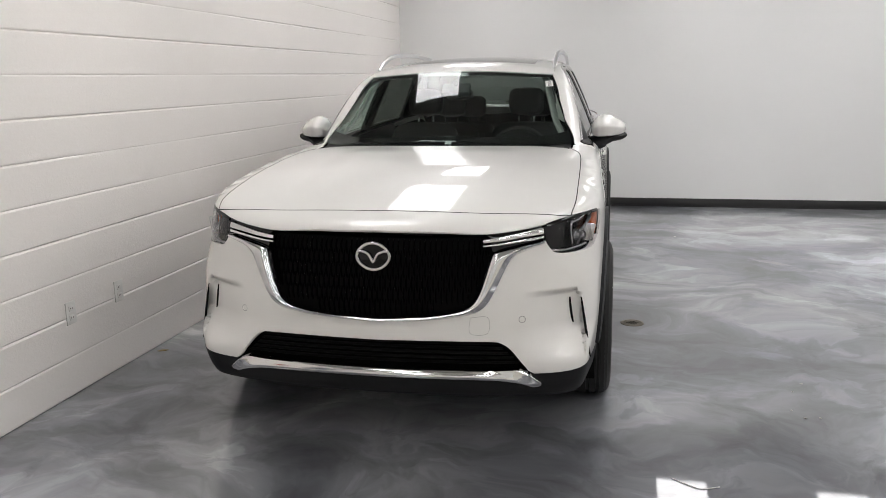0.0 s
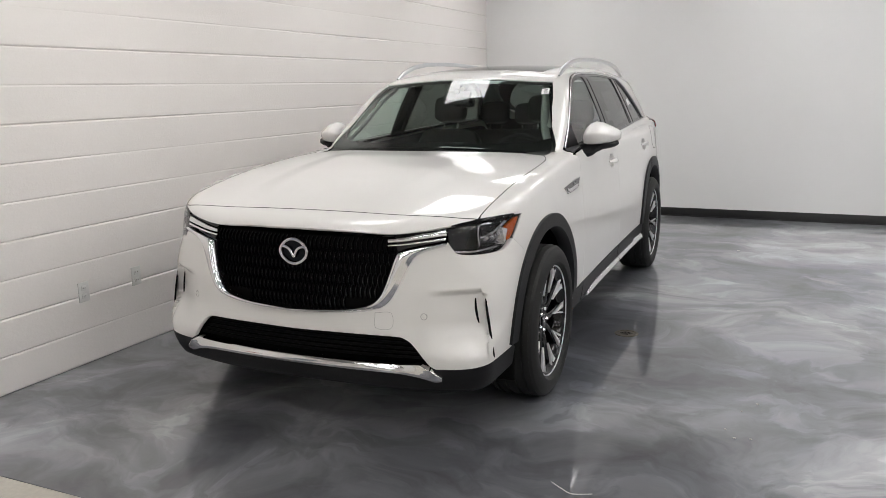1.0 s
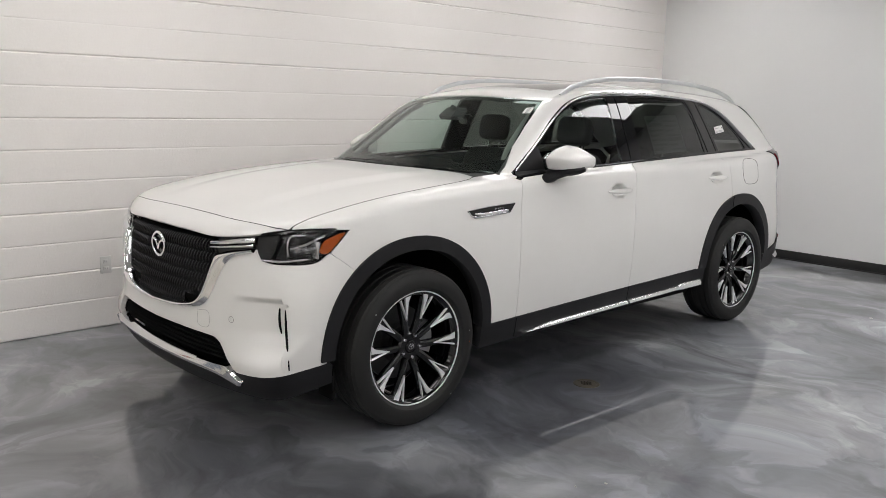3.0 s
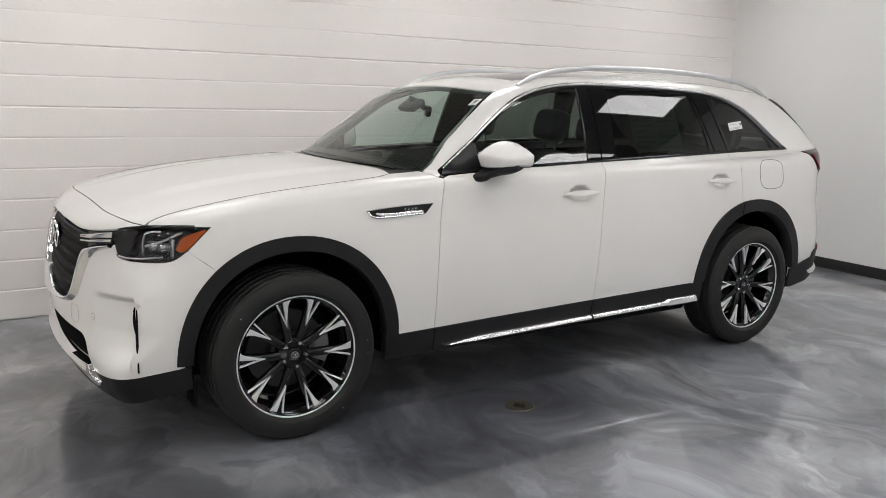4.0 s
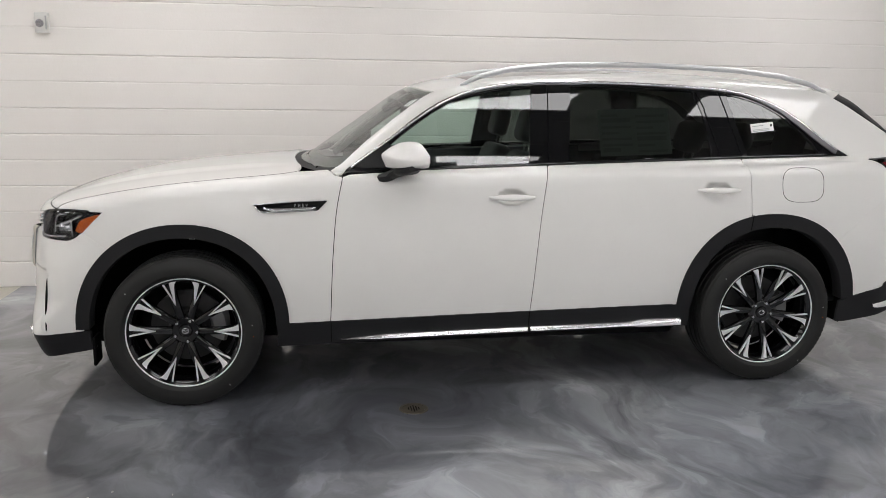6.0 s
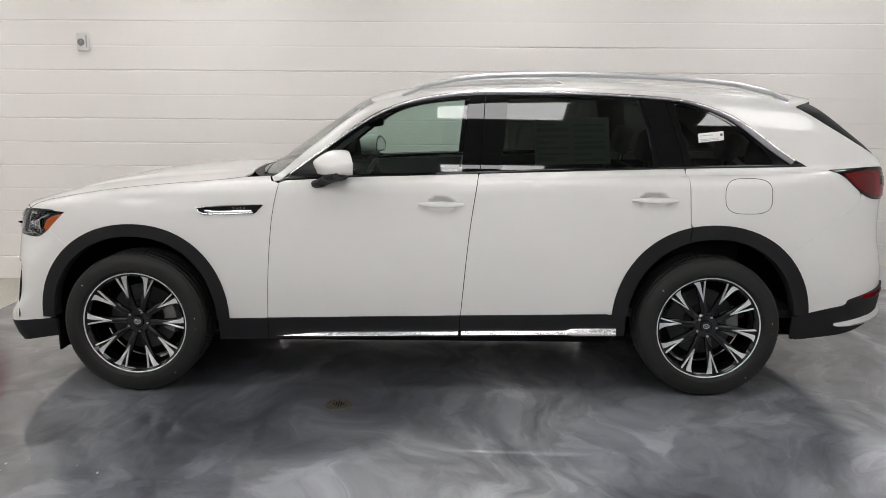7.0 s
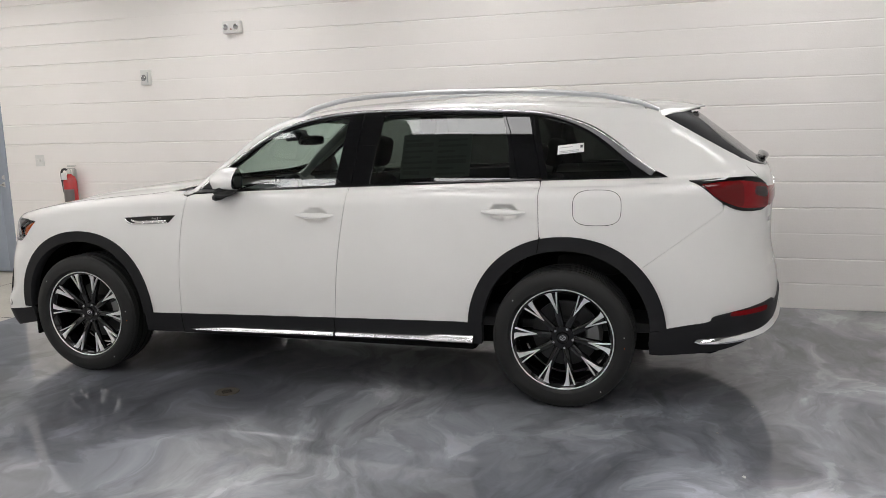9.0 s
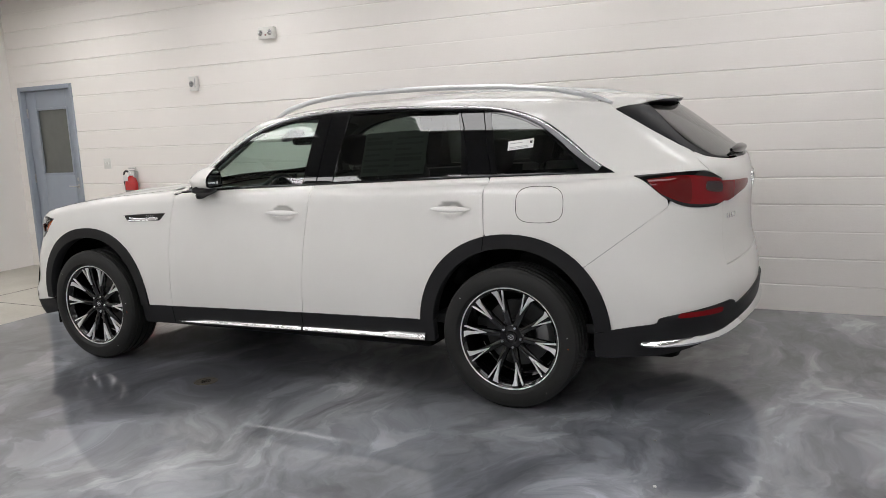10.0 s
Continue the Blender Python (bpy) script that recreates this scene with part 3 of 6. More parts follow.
# -- fittings on the block wall
def door():
    d = thing("door_1", "closed blue-grey steel door with a narrow window", "door", ROOM, kind="structure")
    y0, y1, h = DOOR
    jamb = join(box(-.16, .012, y0, y0 + .05, 0, h, .004), box(-.16, .012, y1 - .05, y1, 0, h, .004), box(-.16, .012, y0 + .05, y1 - .05, h - .05, h, .004))
    part("door_frame", jamb, STEELDOOR, d)
    a, b = y0 + .053, y1 - .053
    g0, g1, gz0, gz1 = a + .17, b - .14, 1.13, 1.90
    leaf = join(box(-.10, -.055, a, g0, .01, h - .055, .002), box(-.10, -.055, g1, b, .01, h - .055, .002), box(-.10, -.055, g0, g1, .01, gz0, .002), box(-.10, -.055, g0, g1, gz1, h - .055, .002))
    leaf_ob = part("leaf", leaf, STEELDOOR, d)
    part("glazing_bead", join(box(-.062, -.048, g0 - .015, g0 + .012, gz0 - .015, gz1 + .015, .003), box(-.062, -.048, g1 - .012, g1 + .015, gz0 - .015, gz1 + .015, .003), box(-.062, -.048, g0 + .012, g1 - .012, gz0 - .015, gz0 + .012, .003), box(-.062, -.048, g0 + .012, g1 - .012, gz1 - .012, gz1 + .015, .003)), STEELDOOR, leaf_ob)
    part("pane", box(-.085, -.078, g0, g1, gz0, gz1, 0), WIRED, leaf_ob, "dim greyish window pane")
    lever = join(moved(revolve([(0, .0), (0, .028), (.012, .028), (.014, .01), (.05, .01), (.05, 0)], 24), pose(-.055, b - .07, .98)), sweep([(-.008, b - .07, .98), (-.004, b - .12, .98), (-.006, b - .19, .982)], .018, .014, (0, 0, 1)))
    part("door_handle", lever, NICKEL, leaf_ob, "brushed metal lever handle")
    part("deadbolt", moved(revolve([(0, 0), (0, .024), (.012, .022), (.012, 0)], 24), pose(-.055, b - .07, 1.06)), NICKEL, leaf_ob)
    for z in (.25, 1.08, 1.86):
        part("hinge", box(-.056, -.044, a - .012, a + .012, z - .055, z + .055, .004), NICKEL, d)


door()
structure("wall_infill", box(-.3, -.17, DOOR[0], DOOR[1], 0, DOOR[2], 0), DARK, "dark closed space behind the door", "wall")


def outlet(y, z, w, h, name, label, kind_of):
    o = thing(name, label, kind_of, ROOM @ pose(0, y, z))
    part("cover_plate", box(.001, .007, -w / 2, w / 2, -h / 2, h / 2, .003), PLASTIC, o)
    return o


for y, z in ((-.49, .43), (-.085, .437)):
    o = outlet(y, z, .075, .118, "wall_outlet", "white double power outlet with a painted cover plate", "outlet")
    for dz in (-.024, .024):
        s = part("socket", box(.006, .0095, -.017, .017, dz - .014, dz + .014, .005), PLASTIC, o)
        part("slot", join(box(.009, .0102, -.008, -.0055, dz - .004, dz + .005, 0), box(.009, .0102, .0055, .008, dz - .004, dz + .005, 0)), PRINT, s)
o = outlet(-2.80, 1.24, .115, .118, "light_switch", "white double switch plate on the block wall", "switch")
for dy in (-.023, .023):
    part("toggle", box(.006, .016, dy - .006, dy + .006, -.012, .014, .003), PLASTIC, o, "small dark toggle" if dy > 0 else "")

box_alarm = thing("alarm_horn", "small white wall-mounted alarm box with a round strobe", "alarm", ROOM @ pose(0, -1.36, 2.045))
part("back_box", box(0, .045, -.05, .05, -.075, .075, .008), PLASTIC, box_alarm)
part("lens", moved(revolve([(.045, .03), (.055, .028), (.062, .015), (.064, 0)], 24), pose(0, -.012, -.005)), LENS, box_alarm)
part("reflector", moved(disc(.0465, .03), pose(0, -.012, -.005)), SATIN, box_alarm)
part("label_bar", box(.045, .0465, .028, .04, -.05, .05, 0), INK, box_alarm)

lamp = thing("emergency_light", "white twin-head emergency light on the block wall", "emergency light", ROOM @ pose(0, -.345, 2.465))
part("case", box(0, .06, -.095, .095, -.058, .058, .014), PLASTIC, lamp)
for dy in (-.055, .055):
    head = part("lamp_head", moved(revolve([(.0, .036), (.006, .036), (.010, .033), (.010, .028), (.006, .026), (.006, 0)], 28), pose(.058, dy, 0)), PLASTIC, lamp)
    part("bulb_glass", moved(revolve([(.007, .026), (.010, .014), (.011, 0)], 24), pose(.058, dy, 0)), SATIN, head)
part("led", moved(revolve([(0, .008), (.004, .006), (.005, 0)], 12), pose(.06, 0, -.02)), RED, lamp)

ext = thing("fire_extinguisher", "red fire extinguisher with black hose on a wall bracket", "extinguisher", ROOM @ pose(.085, -2.36, .62))
upright = pose(0, 0, 0, 0, -90, 0)
part("cylinder", moved(revolve([(0, 0), (0, .06), (.02, .068), (.40, .068), (.455, .052), (.475, .022), (.49, .02), (.49, 0)], 40), upright), REDPAINT, ext)
part("valve", join(moved(revolve([(.485, 0), (.485, .021), (.52, .021), (.53, .014), (.54, 0)], 20), upright), box(-.012, .012, -.012, .075, .535, .548, .004), box(-.012, .012, -.012, .085, .56, .574, .004)), NICKEL, ext)
part("hose", sweep(curve([(0, -.015, .52), (.01, -.055, .535), (.015, -.085, .50), (.01, -.088, .40), (0, -.082, .28)], 6), .022, .022, (1, 0, 0), square=1), BLACKRUB, ext)
part("gauge", moved(revolve([(0, .018), (.01, .018), (.01, 0)], 20), pose(.02, .012, .515)), PLASTIC, ext)
part("inspection_tag", box(.070, .073, -.04, .03, .43, .50, .002), PAPER, ext, "white paper inspection tag")
part("instruction_band", loft([[(.0688 * math.cos(a), .0688 * math.sin(a), z) for a in np.linspace(-1.2, 1.2, 17)] for z in (.14, .33)]), plain("grey_band", (.16, .14, .13), .4), ext, "dark printed instruction label")
part("bracket", box(-.085, -.066, -.02, .02, .05, .53, .003), NICKEL, ext)

drain = thing("floor_drain", "round bronze floor drain cover set in the epoxy", "drain", pose(1.13, 1.13, 0))
part("rim", moved(revolve([(.0005, .075), (.003, .072), (.003, .058), (.001, .056)], 40), upright), BRASS, drain)
part("grate", moved(disc(.0015, .057), upright), BRASS, drain)
for k in range(5):
    part("slot", box(-.04 + .012 * abs(k - 2), .04 - .012 * abs(k - 2), -.026 + .013 * k - .003, -.026 + .013 * k + .003, .0016, .0022, 0), DARK, drain)


# -- scraps on the floor
GRIT = plain("floor_grit", (.40, .39, .36), .7)
LEAF = plain("dry_leaf", (.22, .17, .07), .7)


def scrap(x, y, w, l, turn, mat, label, kind_of):
    rnd = random.Random(int(x * 977 + y * 131))
    n = 9
    ring = [(w * (.75 + .5 * rnd.random()) * math.cos(2 * math.pi * k / n), l * (.75 + .5 * rnd.random()) * math.sin(2 * math.pi * k / n), .0012 + .003 * rnd.random()) for k in range(n)]
    verts = ring + [(a, b, 0) for a, b, _ in ring] + [(0, 0, .006)]
    faces = [(k, (k + 1) % n, 2 * n) for k in range(n)] + [(n + k, n + (k + 1) % n, (k + 1) % n, k) for k in range(n)]
    tagged(part(kind_of, (verts, faces), mat, None, label, 35, pose(x, y, .0005, 0, 0, turn)), label, "debris", "crumbs on the floor" if kind_of == "crumb" else "")


for x, y, w in ((1.947, .196, .010), (1.824, -.161, .008), (1.868, -.245, .011), (1.936, -.234, .008), (1.141, 3.926, .009), (1.019, 3.445, .007), (.725, 4.12, .008), (1.88, .078, .006)):
    scrap(x, y, w * .75, w * .45, 90 * x, GRIT, "small pale crumb of grit lying on the epoxy floor", "crumb")
scrap(-1.628, .176, .030, .014, 30, LEAF, "small dry brown leaf on the floor by the block wall", "leaf")
scrap(1.62, 4.02, .012, .008, 10, PAPER, "tiny bright paper scrap on the floor", "paper_scrap")
th = [(*q, .0022) for q in curve([(1.225, -.928), (1.275, -.965), (1.325, -.992), (1.399, -.966)], 8)]
tagged(part("thread", sweep(th, .004, .003, (0, 0, 1), 6), PLASTIC, None, "", 60), "thin pale curved thread lying on the epoxy floor", "thread")


# -- the car
def even(line, n):
    """A line cut into equal steps."""
    line = np.asarray(line, float)
    d = np.concatenate([[0], np.cumsum(np.linalg.norm(np.diff(line, axis=0), axis=1))])
    return np.stack([np.interp(np.linspace(0, d[-1], n), d, c) for c in line.T], 1)


def band(low, high, lifts, n, depth=.02):
    """A strip between two lines on the form, its section given by lifts from low to high, with its edges turned in."""
    a, b = even(low, n), even(high, n)
    rows = []
    for k in range(n):
        us = np.linspace(0, 1, len(lifts))
        p = np.array([a[k] + (b[k] - a[k]) * u for u in us])
        g = gradient(p)
        top = p + g * np.array(lifts)[:, None]
        rows.append([tuple(top[0] - g[0] * depth), *map(tuple, top), tuple(top[-1] - g[-1] * depth)])
    return loft(rows)


def smoothed(line, rounds=14):
    line = np.array(line)
    for _ in range(rounds):
        line[1:-1] = line[1:-1] * .5 + (line[:-2] + line[2:]) * .25
    return line


car = thing("car", "white large sport utility vehicle with black cladding and chrome trim", "car", pose(0, 0, 0))

seam_a = spline((.41, .722), (.8, .742), (1.0, .762), (1.16, .795))
seam_b = spline((.43, 1.773), (.914, 1.821), (1.22, 1.868))
seam_c = spline((.85, 2.998), (1.25, 2.984))
GAP = .0021


def sill(y):
    return .405 + .0203 * y


def belt(y):
    return float(spline((.78, 1.160), (1.0, 1.172), (1.97, 1.209), (2.92, 1.236), (3.65, 1.250))(y))


def arch(yc, a, b, t0, t1, n=28, z0=.40):
    """Along a wheel arch, by angle: 0 ahead, 180 behind."""
    def sq(v):
        return math.copysign(abs(v) ** .94, v)
    return [(yc - a * sq(math.cos(radians(t))), z0 + b * sq(math.sin(radians(t)))) for t in np.linspace(t0, t1, n)]


def creases_at(y0, y1):
    """Lines along the shoulder's crease, where the skin bends quickly."""
    ys = np.linspace(y0, y1, max(6, int((y1 - y0) / .03)))
    return [side_at(ys, 1.118 + dz + .88 * belt_z(ys)) for dz in (-.014, -.007, -.002, .003, .008, .014, .026, .042)]


def sl(pts):
    q = np.array(pts, float)
    return side_at(q[:, 0], q[:, 1])


FRONT, REAR = (0, .515, .530), (3.130, .538, .549)
HL_TOP = [(.690, -.69, .963), (.745, -.64, .976), (.806, -.564, .985), (.907, -.352, .986)]
HL_LOW = [(.907, -.352, .986), (.908, -.405, .937), (.904, -.455, .890), (.884, -.526, .850), (.807, -.637, .845), (.745, -.686, .852), (.722, -.698, .869), (.700, -.706, .905), (.690, -.69, .963)]
hl_top, hl_low = on_form("nose", HL_TOP), on_form("nose", HL_LOW)
cut_t = 49  # the bumper's seam meets the arch here
seam_low = arch(*FRONT, cut_t, cut_t, 1)[0]
hl_back = on_form("nose", HL_LOW[:3])
hl_under = on_form("nose", HL_LOW[2:8])
seam_f = sl([(HL_LOW[2][1] + (seam_low[0] - HL_LOW[2][1]) * u, .89 + (seam_low[1] - .89) * u) for u in np.linspace(0, 1, 6)])

# hood
edge = [tuple(q) for q in curve([(.796, -.598), (.811, -.50), (.813, -.25), (.811, .05), (.804, .32), (.786, .47), (.745, .565)], 5)]
shut = curve([(0, -.684), (.25, -.686), (.45, -.685), (.62, -.667), (.73, -.638), (edge[0][0], edge[0][1])], 6)
cowl = curve([(edge[-1][0], edge[-1][1]), (.60, .585), (.4, .560), (.2, .545), (0, .535)], 6)
half = np.concatenate([shut, edge[1:], cowl[1:]])
loop = np.concatenate([half, (half[::-1] * np.array([-1, 1]))[1:-1]])
panel("hood", "top", np.c_[loop, 0 * loop[:, 0] + 1.1], PAINT, car, both=False, depth=.008)

# dark strips added under the hood's shut lines for the shade in the gaps
p = lifted(place("top", np.array(edge) + [GAP, 0]), -.010)
pair("hood_gap_strip", sweep(p, .026, .008, gradient(p), 6), DARK, car)
p = lifted(place("top", shut - [0, .003]), -.010)
pair("hood_gap_strip", sweep(p, .026, .008, gradient(p), 6), DARK, car)

p = lifted(place("top", np.array(edge) + [GAP * .95, 0]), .0003)
pair("hood_seam", sweep(p, .0040, .0016, gradient(p), 6), DARK, car, "thin dark shut line of the hood")
p = lifted(mirrored(place("top", shut - [0, .0021])), .0002)
part("hood_seam", sweep(p, .0036, .0014, gradient(p), 6), DARK, car, "thin dark shut line of the hood")

# nose above the grille, bumper cover
crown = mirrored(place("top", shut - [0, .0042]))
brow = on_form("nose", [(0, -.815, .956), (.25, -.81, .953), (.45, -.79, .944), (.58, -.75, .955), (.690, -.69, .971), (.745, -.64, .984), (.788, -.602, .988)])
panel("nose_panel", "nose", np.concatenate([crown, mirrored(brow)[::-1]]), PAINT, car, both=False, depth=.02)

GRILLE = [(0, .598), (.20, .608), (.31, .621), (.375, .637), (.415, .664), (.440, .708), (.460, .765), (.490, .870), (.490, .920), (.465, .934), (.25, .946), (0, .949)]
SHELL = [(0, .580), (.22, .590), (.36, .606), (.43, .625), (.470, .656), (.503, .712), (.530, .770), (.562, .832), (.605, .864), (.692, .890)]
outer = front_line(SHELL)
bottom = on_form("nose", [(.952, -.515, .392), (.93, -.515, .392), (.905, -.54, .391), (.80, -.66, .384), (.71, -.73, .370), (.652, -.77, .362)])
intake_top = front_line([(.645, .366), (.620, .400), (.574, .457), (.535, .487), (.48, .498), (.25, .502), (0, .500)])
arch_f = sl(arch(*FRONT, cut_t, 2, 16))
half = np.concatenate([outer, hl_under[::-1], seam_f[1:], arch_f[1:], bottom[1:], intake_top[1:]])
loop = np.concatenate([half, (half[::-1] * np.array([-1, 1, 1]))[1:-1]])
flipx = np.array([-1, 1, 1])
def brink(z):
    return .842 + .168 * np.clip(.66 - z, -.05, .3)


# the brink of the vent's hollow is a crease of the cover
zs = np.linspace(.69, .385, 40)
creases = [front_at(brink(zs) - d, zs) for d in (.018, .0145, .011, .0075, .004, .0, -.004)]
panel("bumper_cover", "nose", loop, PAINT, car, both=False, depth=.025, fine=.45, lines=[q * k for q in creases for k in (np.array([1, 1, 1]), flipx)])
def slit(line, wide):
    """A narrow tapering black slot down the bumper's corner, along one even curve."""
    q = curve(line, 10)
    p = front_at(q[:, 0], q[:, 1])
    u = np.linspace(-1, 1, len(p))
    p = np.stack([np.polyval(np.polyfit(u, c, 2), u) for c in p.T], 1)
    up = np.tile(gradient(p + np.array([0, -.01, 0])).mean(0), (len(p), 1))
    p = p + up * .0012
    pair("bumper_vent", sweep(p, wide, .010, up, 8, taper=lambda u: .15 + .85 * math.sin(math.pi * (.08 + .84 * u)) ** .6, square=.8), DARK, car, "dark vertical bumper vent", 60)


slit([(.847, .655), (.858, .59), (.873, .50), (.890, .402)], .011)
slit([(.800, .655), (.805, .60), (.816, .545)], .011)

# grille, its chrome, the wings beside it
g_line = front_line(GRILLE)
g_loop = np.concatenate([g_line, (g_line[::-1] * flipx)[1:-1]])
grille = panel("grille", "nose", g_loop, DARK, car, "black grille of short staggered vertical blades", off=-.062, depth=0, both=False)[0]


def grille_blades():
    geos, rows, cells = [], 7, []
    zs = np.linspace(.600, .952, rows + 1)
    poly = g_line[:, [0, 2]]
    poly = np.concatenate([poly, (poly * [-1, 1])[::-1]])
    for r in range(rows):
        for k in range(-24, 25):
            x = (k + (.5 if r % 2 else 0)) * .0225
            z0, z1 = zs[r] + .001, zs[r + 1] + .012
            ends = np.array([[x, z0 + .012], [x, z1 - .014]])
            if not inside(ends, poly).all():
                continue
            cells.append((x, np.linspace(z0, z1, 5)))
    at = front_at(np.repeat([q[0] for q in cells], 5), np.concatenate([q[1] for q in cells])).reshape(-1, 5, 3)
    for line in at:
        p = line + np.array([0, 1, 0]) * np.array([.044, .032, .027, .030, .042])[:, None]
        geos.append(sweep(p, .0055, .022, (0, -1, 0), n=6, taper=lambda u: .55 + .45 * math.sin(math.pi * min(max(u, .12), .88))))
    return geos


for g in grille_blades():
    part("blade", g, BLADE, grille, "", 50)
inner_rim = front_line([(0, .598), (.20, .608), (.31, .621), (.375, .637), (.415, .664), (.440, .708), (.460, .765), (.486, .848), (.502, .866), (.55, .879), (.62, .893), (.688, .905)])
pair("grille_surround", band(inner_rim, outer, (.0, .014, .020, .022, .020, .015, .010, .005), 90, .03), CHROME, car, "bright chrome grille surround", 50)
panel("wing_backing", "nose", np.concatenate([front_line([(.468, .940), (.58, .952), (.688, .968)]), front_line([(.688, .910), (.60, .894), (.53, .880), (.495, .87), (.49, .92)])]), GLOSSY, car, off=-.018, depth=0)
for z0, z1, w in ((.912, .944, .026), (.893, .920, .013)):
    pts = lifted(front_line([(.455, z0), (.53, z0 + (z1 - z0) * .25), (.61, z0 + (z1 - z0) * .65), (.690, z1)], 5), -.002)
    pair("chrome_wing", sweep(pts, w, .018, gradient(pts), 12, taper=lambda u: .55 + .45 * u), CHROME, car, "chrome wing bar between grille and headlight")
emblem = part("emblem", join(moved(sweep([(.069 * math.cos(a) * (1 + .02 * math.cos(4 * a)), 0, .055 * math.sin(a) * (1 + .02 * math.cos(4 * a))) for a in np.linspace(0, 2 * math.pi, 41)], .013, .010, (0, -1, 0)), pose(0, -.838, .849))), CHROME, car, "chrome oval emblem ring")
wing_path = curve([(-.058, 0, .020), (-.040, 0, .019), (-.018, 0, .008), (-.003, 0, -.018), (.003, 0, -.018), (.018, 0, .008), (.040, 0, .019), (.058, 0, .020)], 6)
part("emblem_wing", moved(sweep(wing_path, .011, .009, (0, -1, 0)), pose(0, -.839, .849) @ Matrix.Scale(1.1, 4)), CHROME, emblem)
part("emblem_plate", moved(([(.058 * math.cos(a), 0, .046 * math.sin(a)) for a in np.linspace(0, 2 * math.pi, 33)[:-1]], [tuple(range(32))]), pose(0, -.831, .849) @ Matrix.Scale(1.1, 4)), GLOSSY, emblem)

# lower intake, chrome lip, chin
lip_top = front_line([(0, .372), (.3, .372), (.52, .373), (.60, .376), (.64, .362)])
half = np.concatenate([intake_top[::-1], lip_top[::-1][1:]])
loop = np.concatenate([half, (half[::-1] * flipx)[1:-1]])
intake = panel("lower_intake", "nose", loop, DARK, car, "black lower air intake", off=-.06, depth=0, both=False)[0]
for z in (.395, .418, .441, .464, .485):
    x1 = .62 - max(z - .38, 0) * .95
    p = lifted(front_line([(-x1, z), (-.3, z), (0, z), (.3, z), (x1, z)], 6), -.032)
    part("intake_bar", sweep(p, .006, .03, (0, -1, 0), 6), DARK, intake)
lip_low = np.concatenate([front_line([(.648, .362), (.692, .322)], 4), front_line([(.688, .306), (.66, .300)], 3), front_line([(.60, .318), (.52, .331), (.40, .336), (.2, .338), (0, .338)], 5)])
pair("chrome_lip", band(lip_low[::-1], lip_top, (.016, .022, .024, .023, .020, .014, .008), 90, .035), CHROME, car, "chrome strip along the lower bumper", 50)
chin_low = on_form("nose", [(.925, -.455, .295), (.90, -.50, .287), (.80, -.62, .272), (.65, -.70, .256), (.4, -.76, .252), (0, -.79, .250)])
half = np.concatenate([lip_low[::-1], bottom[::-1], sl([(-.455, .388), (-.455, .34)]), chin_low])
loop = np.concatenate([half, (half[::-1] * flipx)[1:-1]])
panel("chin_spoiler", "nose", loop, CLAD, car, "matt black lower bumper apron", off=.001, depth=.03, both=False)
for x in (-.613, .613):
    c = front_at(x, .588)[0]
    g = gradient(np.array([c]))[0]
    turn = Vector((1, 0, 0)).rotation_difference(Vector(g)).to_matrix().to_4x4()
    part("parking_sensor", moved(revolve([(-.002, .0125), (.002, .0125), (.002, .0105), (.0008, .010), (.0015, 0)], 20), Matrix.Translation(Vector(c)) @ turn), PAINT, car)
    part("sensor_ring", moved(revolve([(.0015, .0150), (.0022, .0140), (.0015, .0125)], 20), Matrix.Translation(Vector(c)) @ turn), SEAMGREY, car)
tow = lifted(front_line([(.405, .602), (.475, .602), (.475, .535), (.405, .535), (.405, .602)], 6), .0012)
part("tow_cover_seam", sweep(tow, .0014, .001, gradient(tow), 6), SEAMGREY, car)

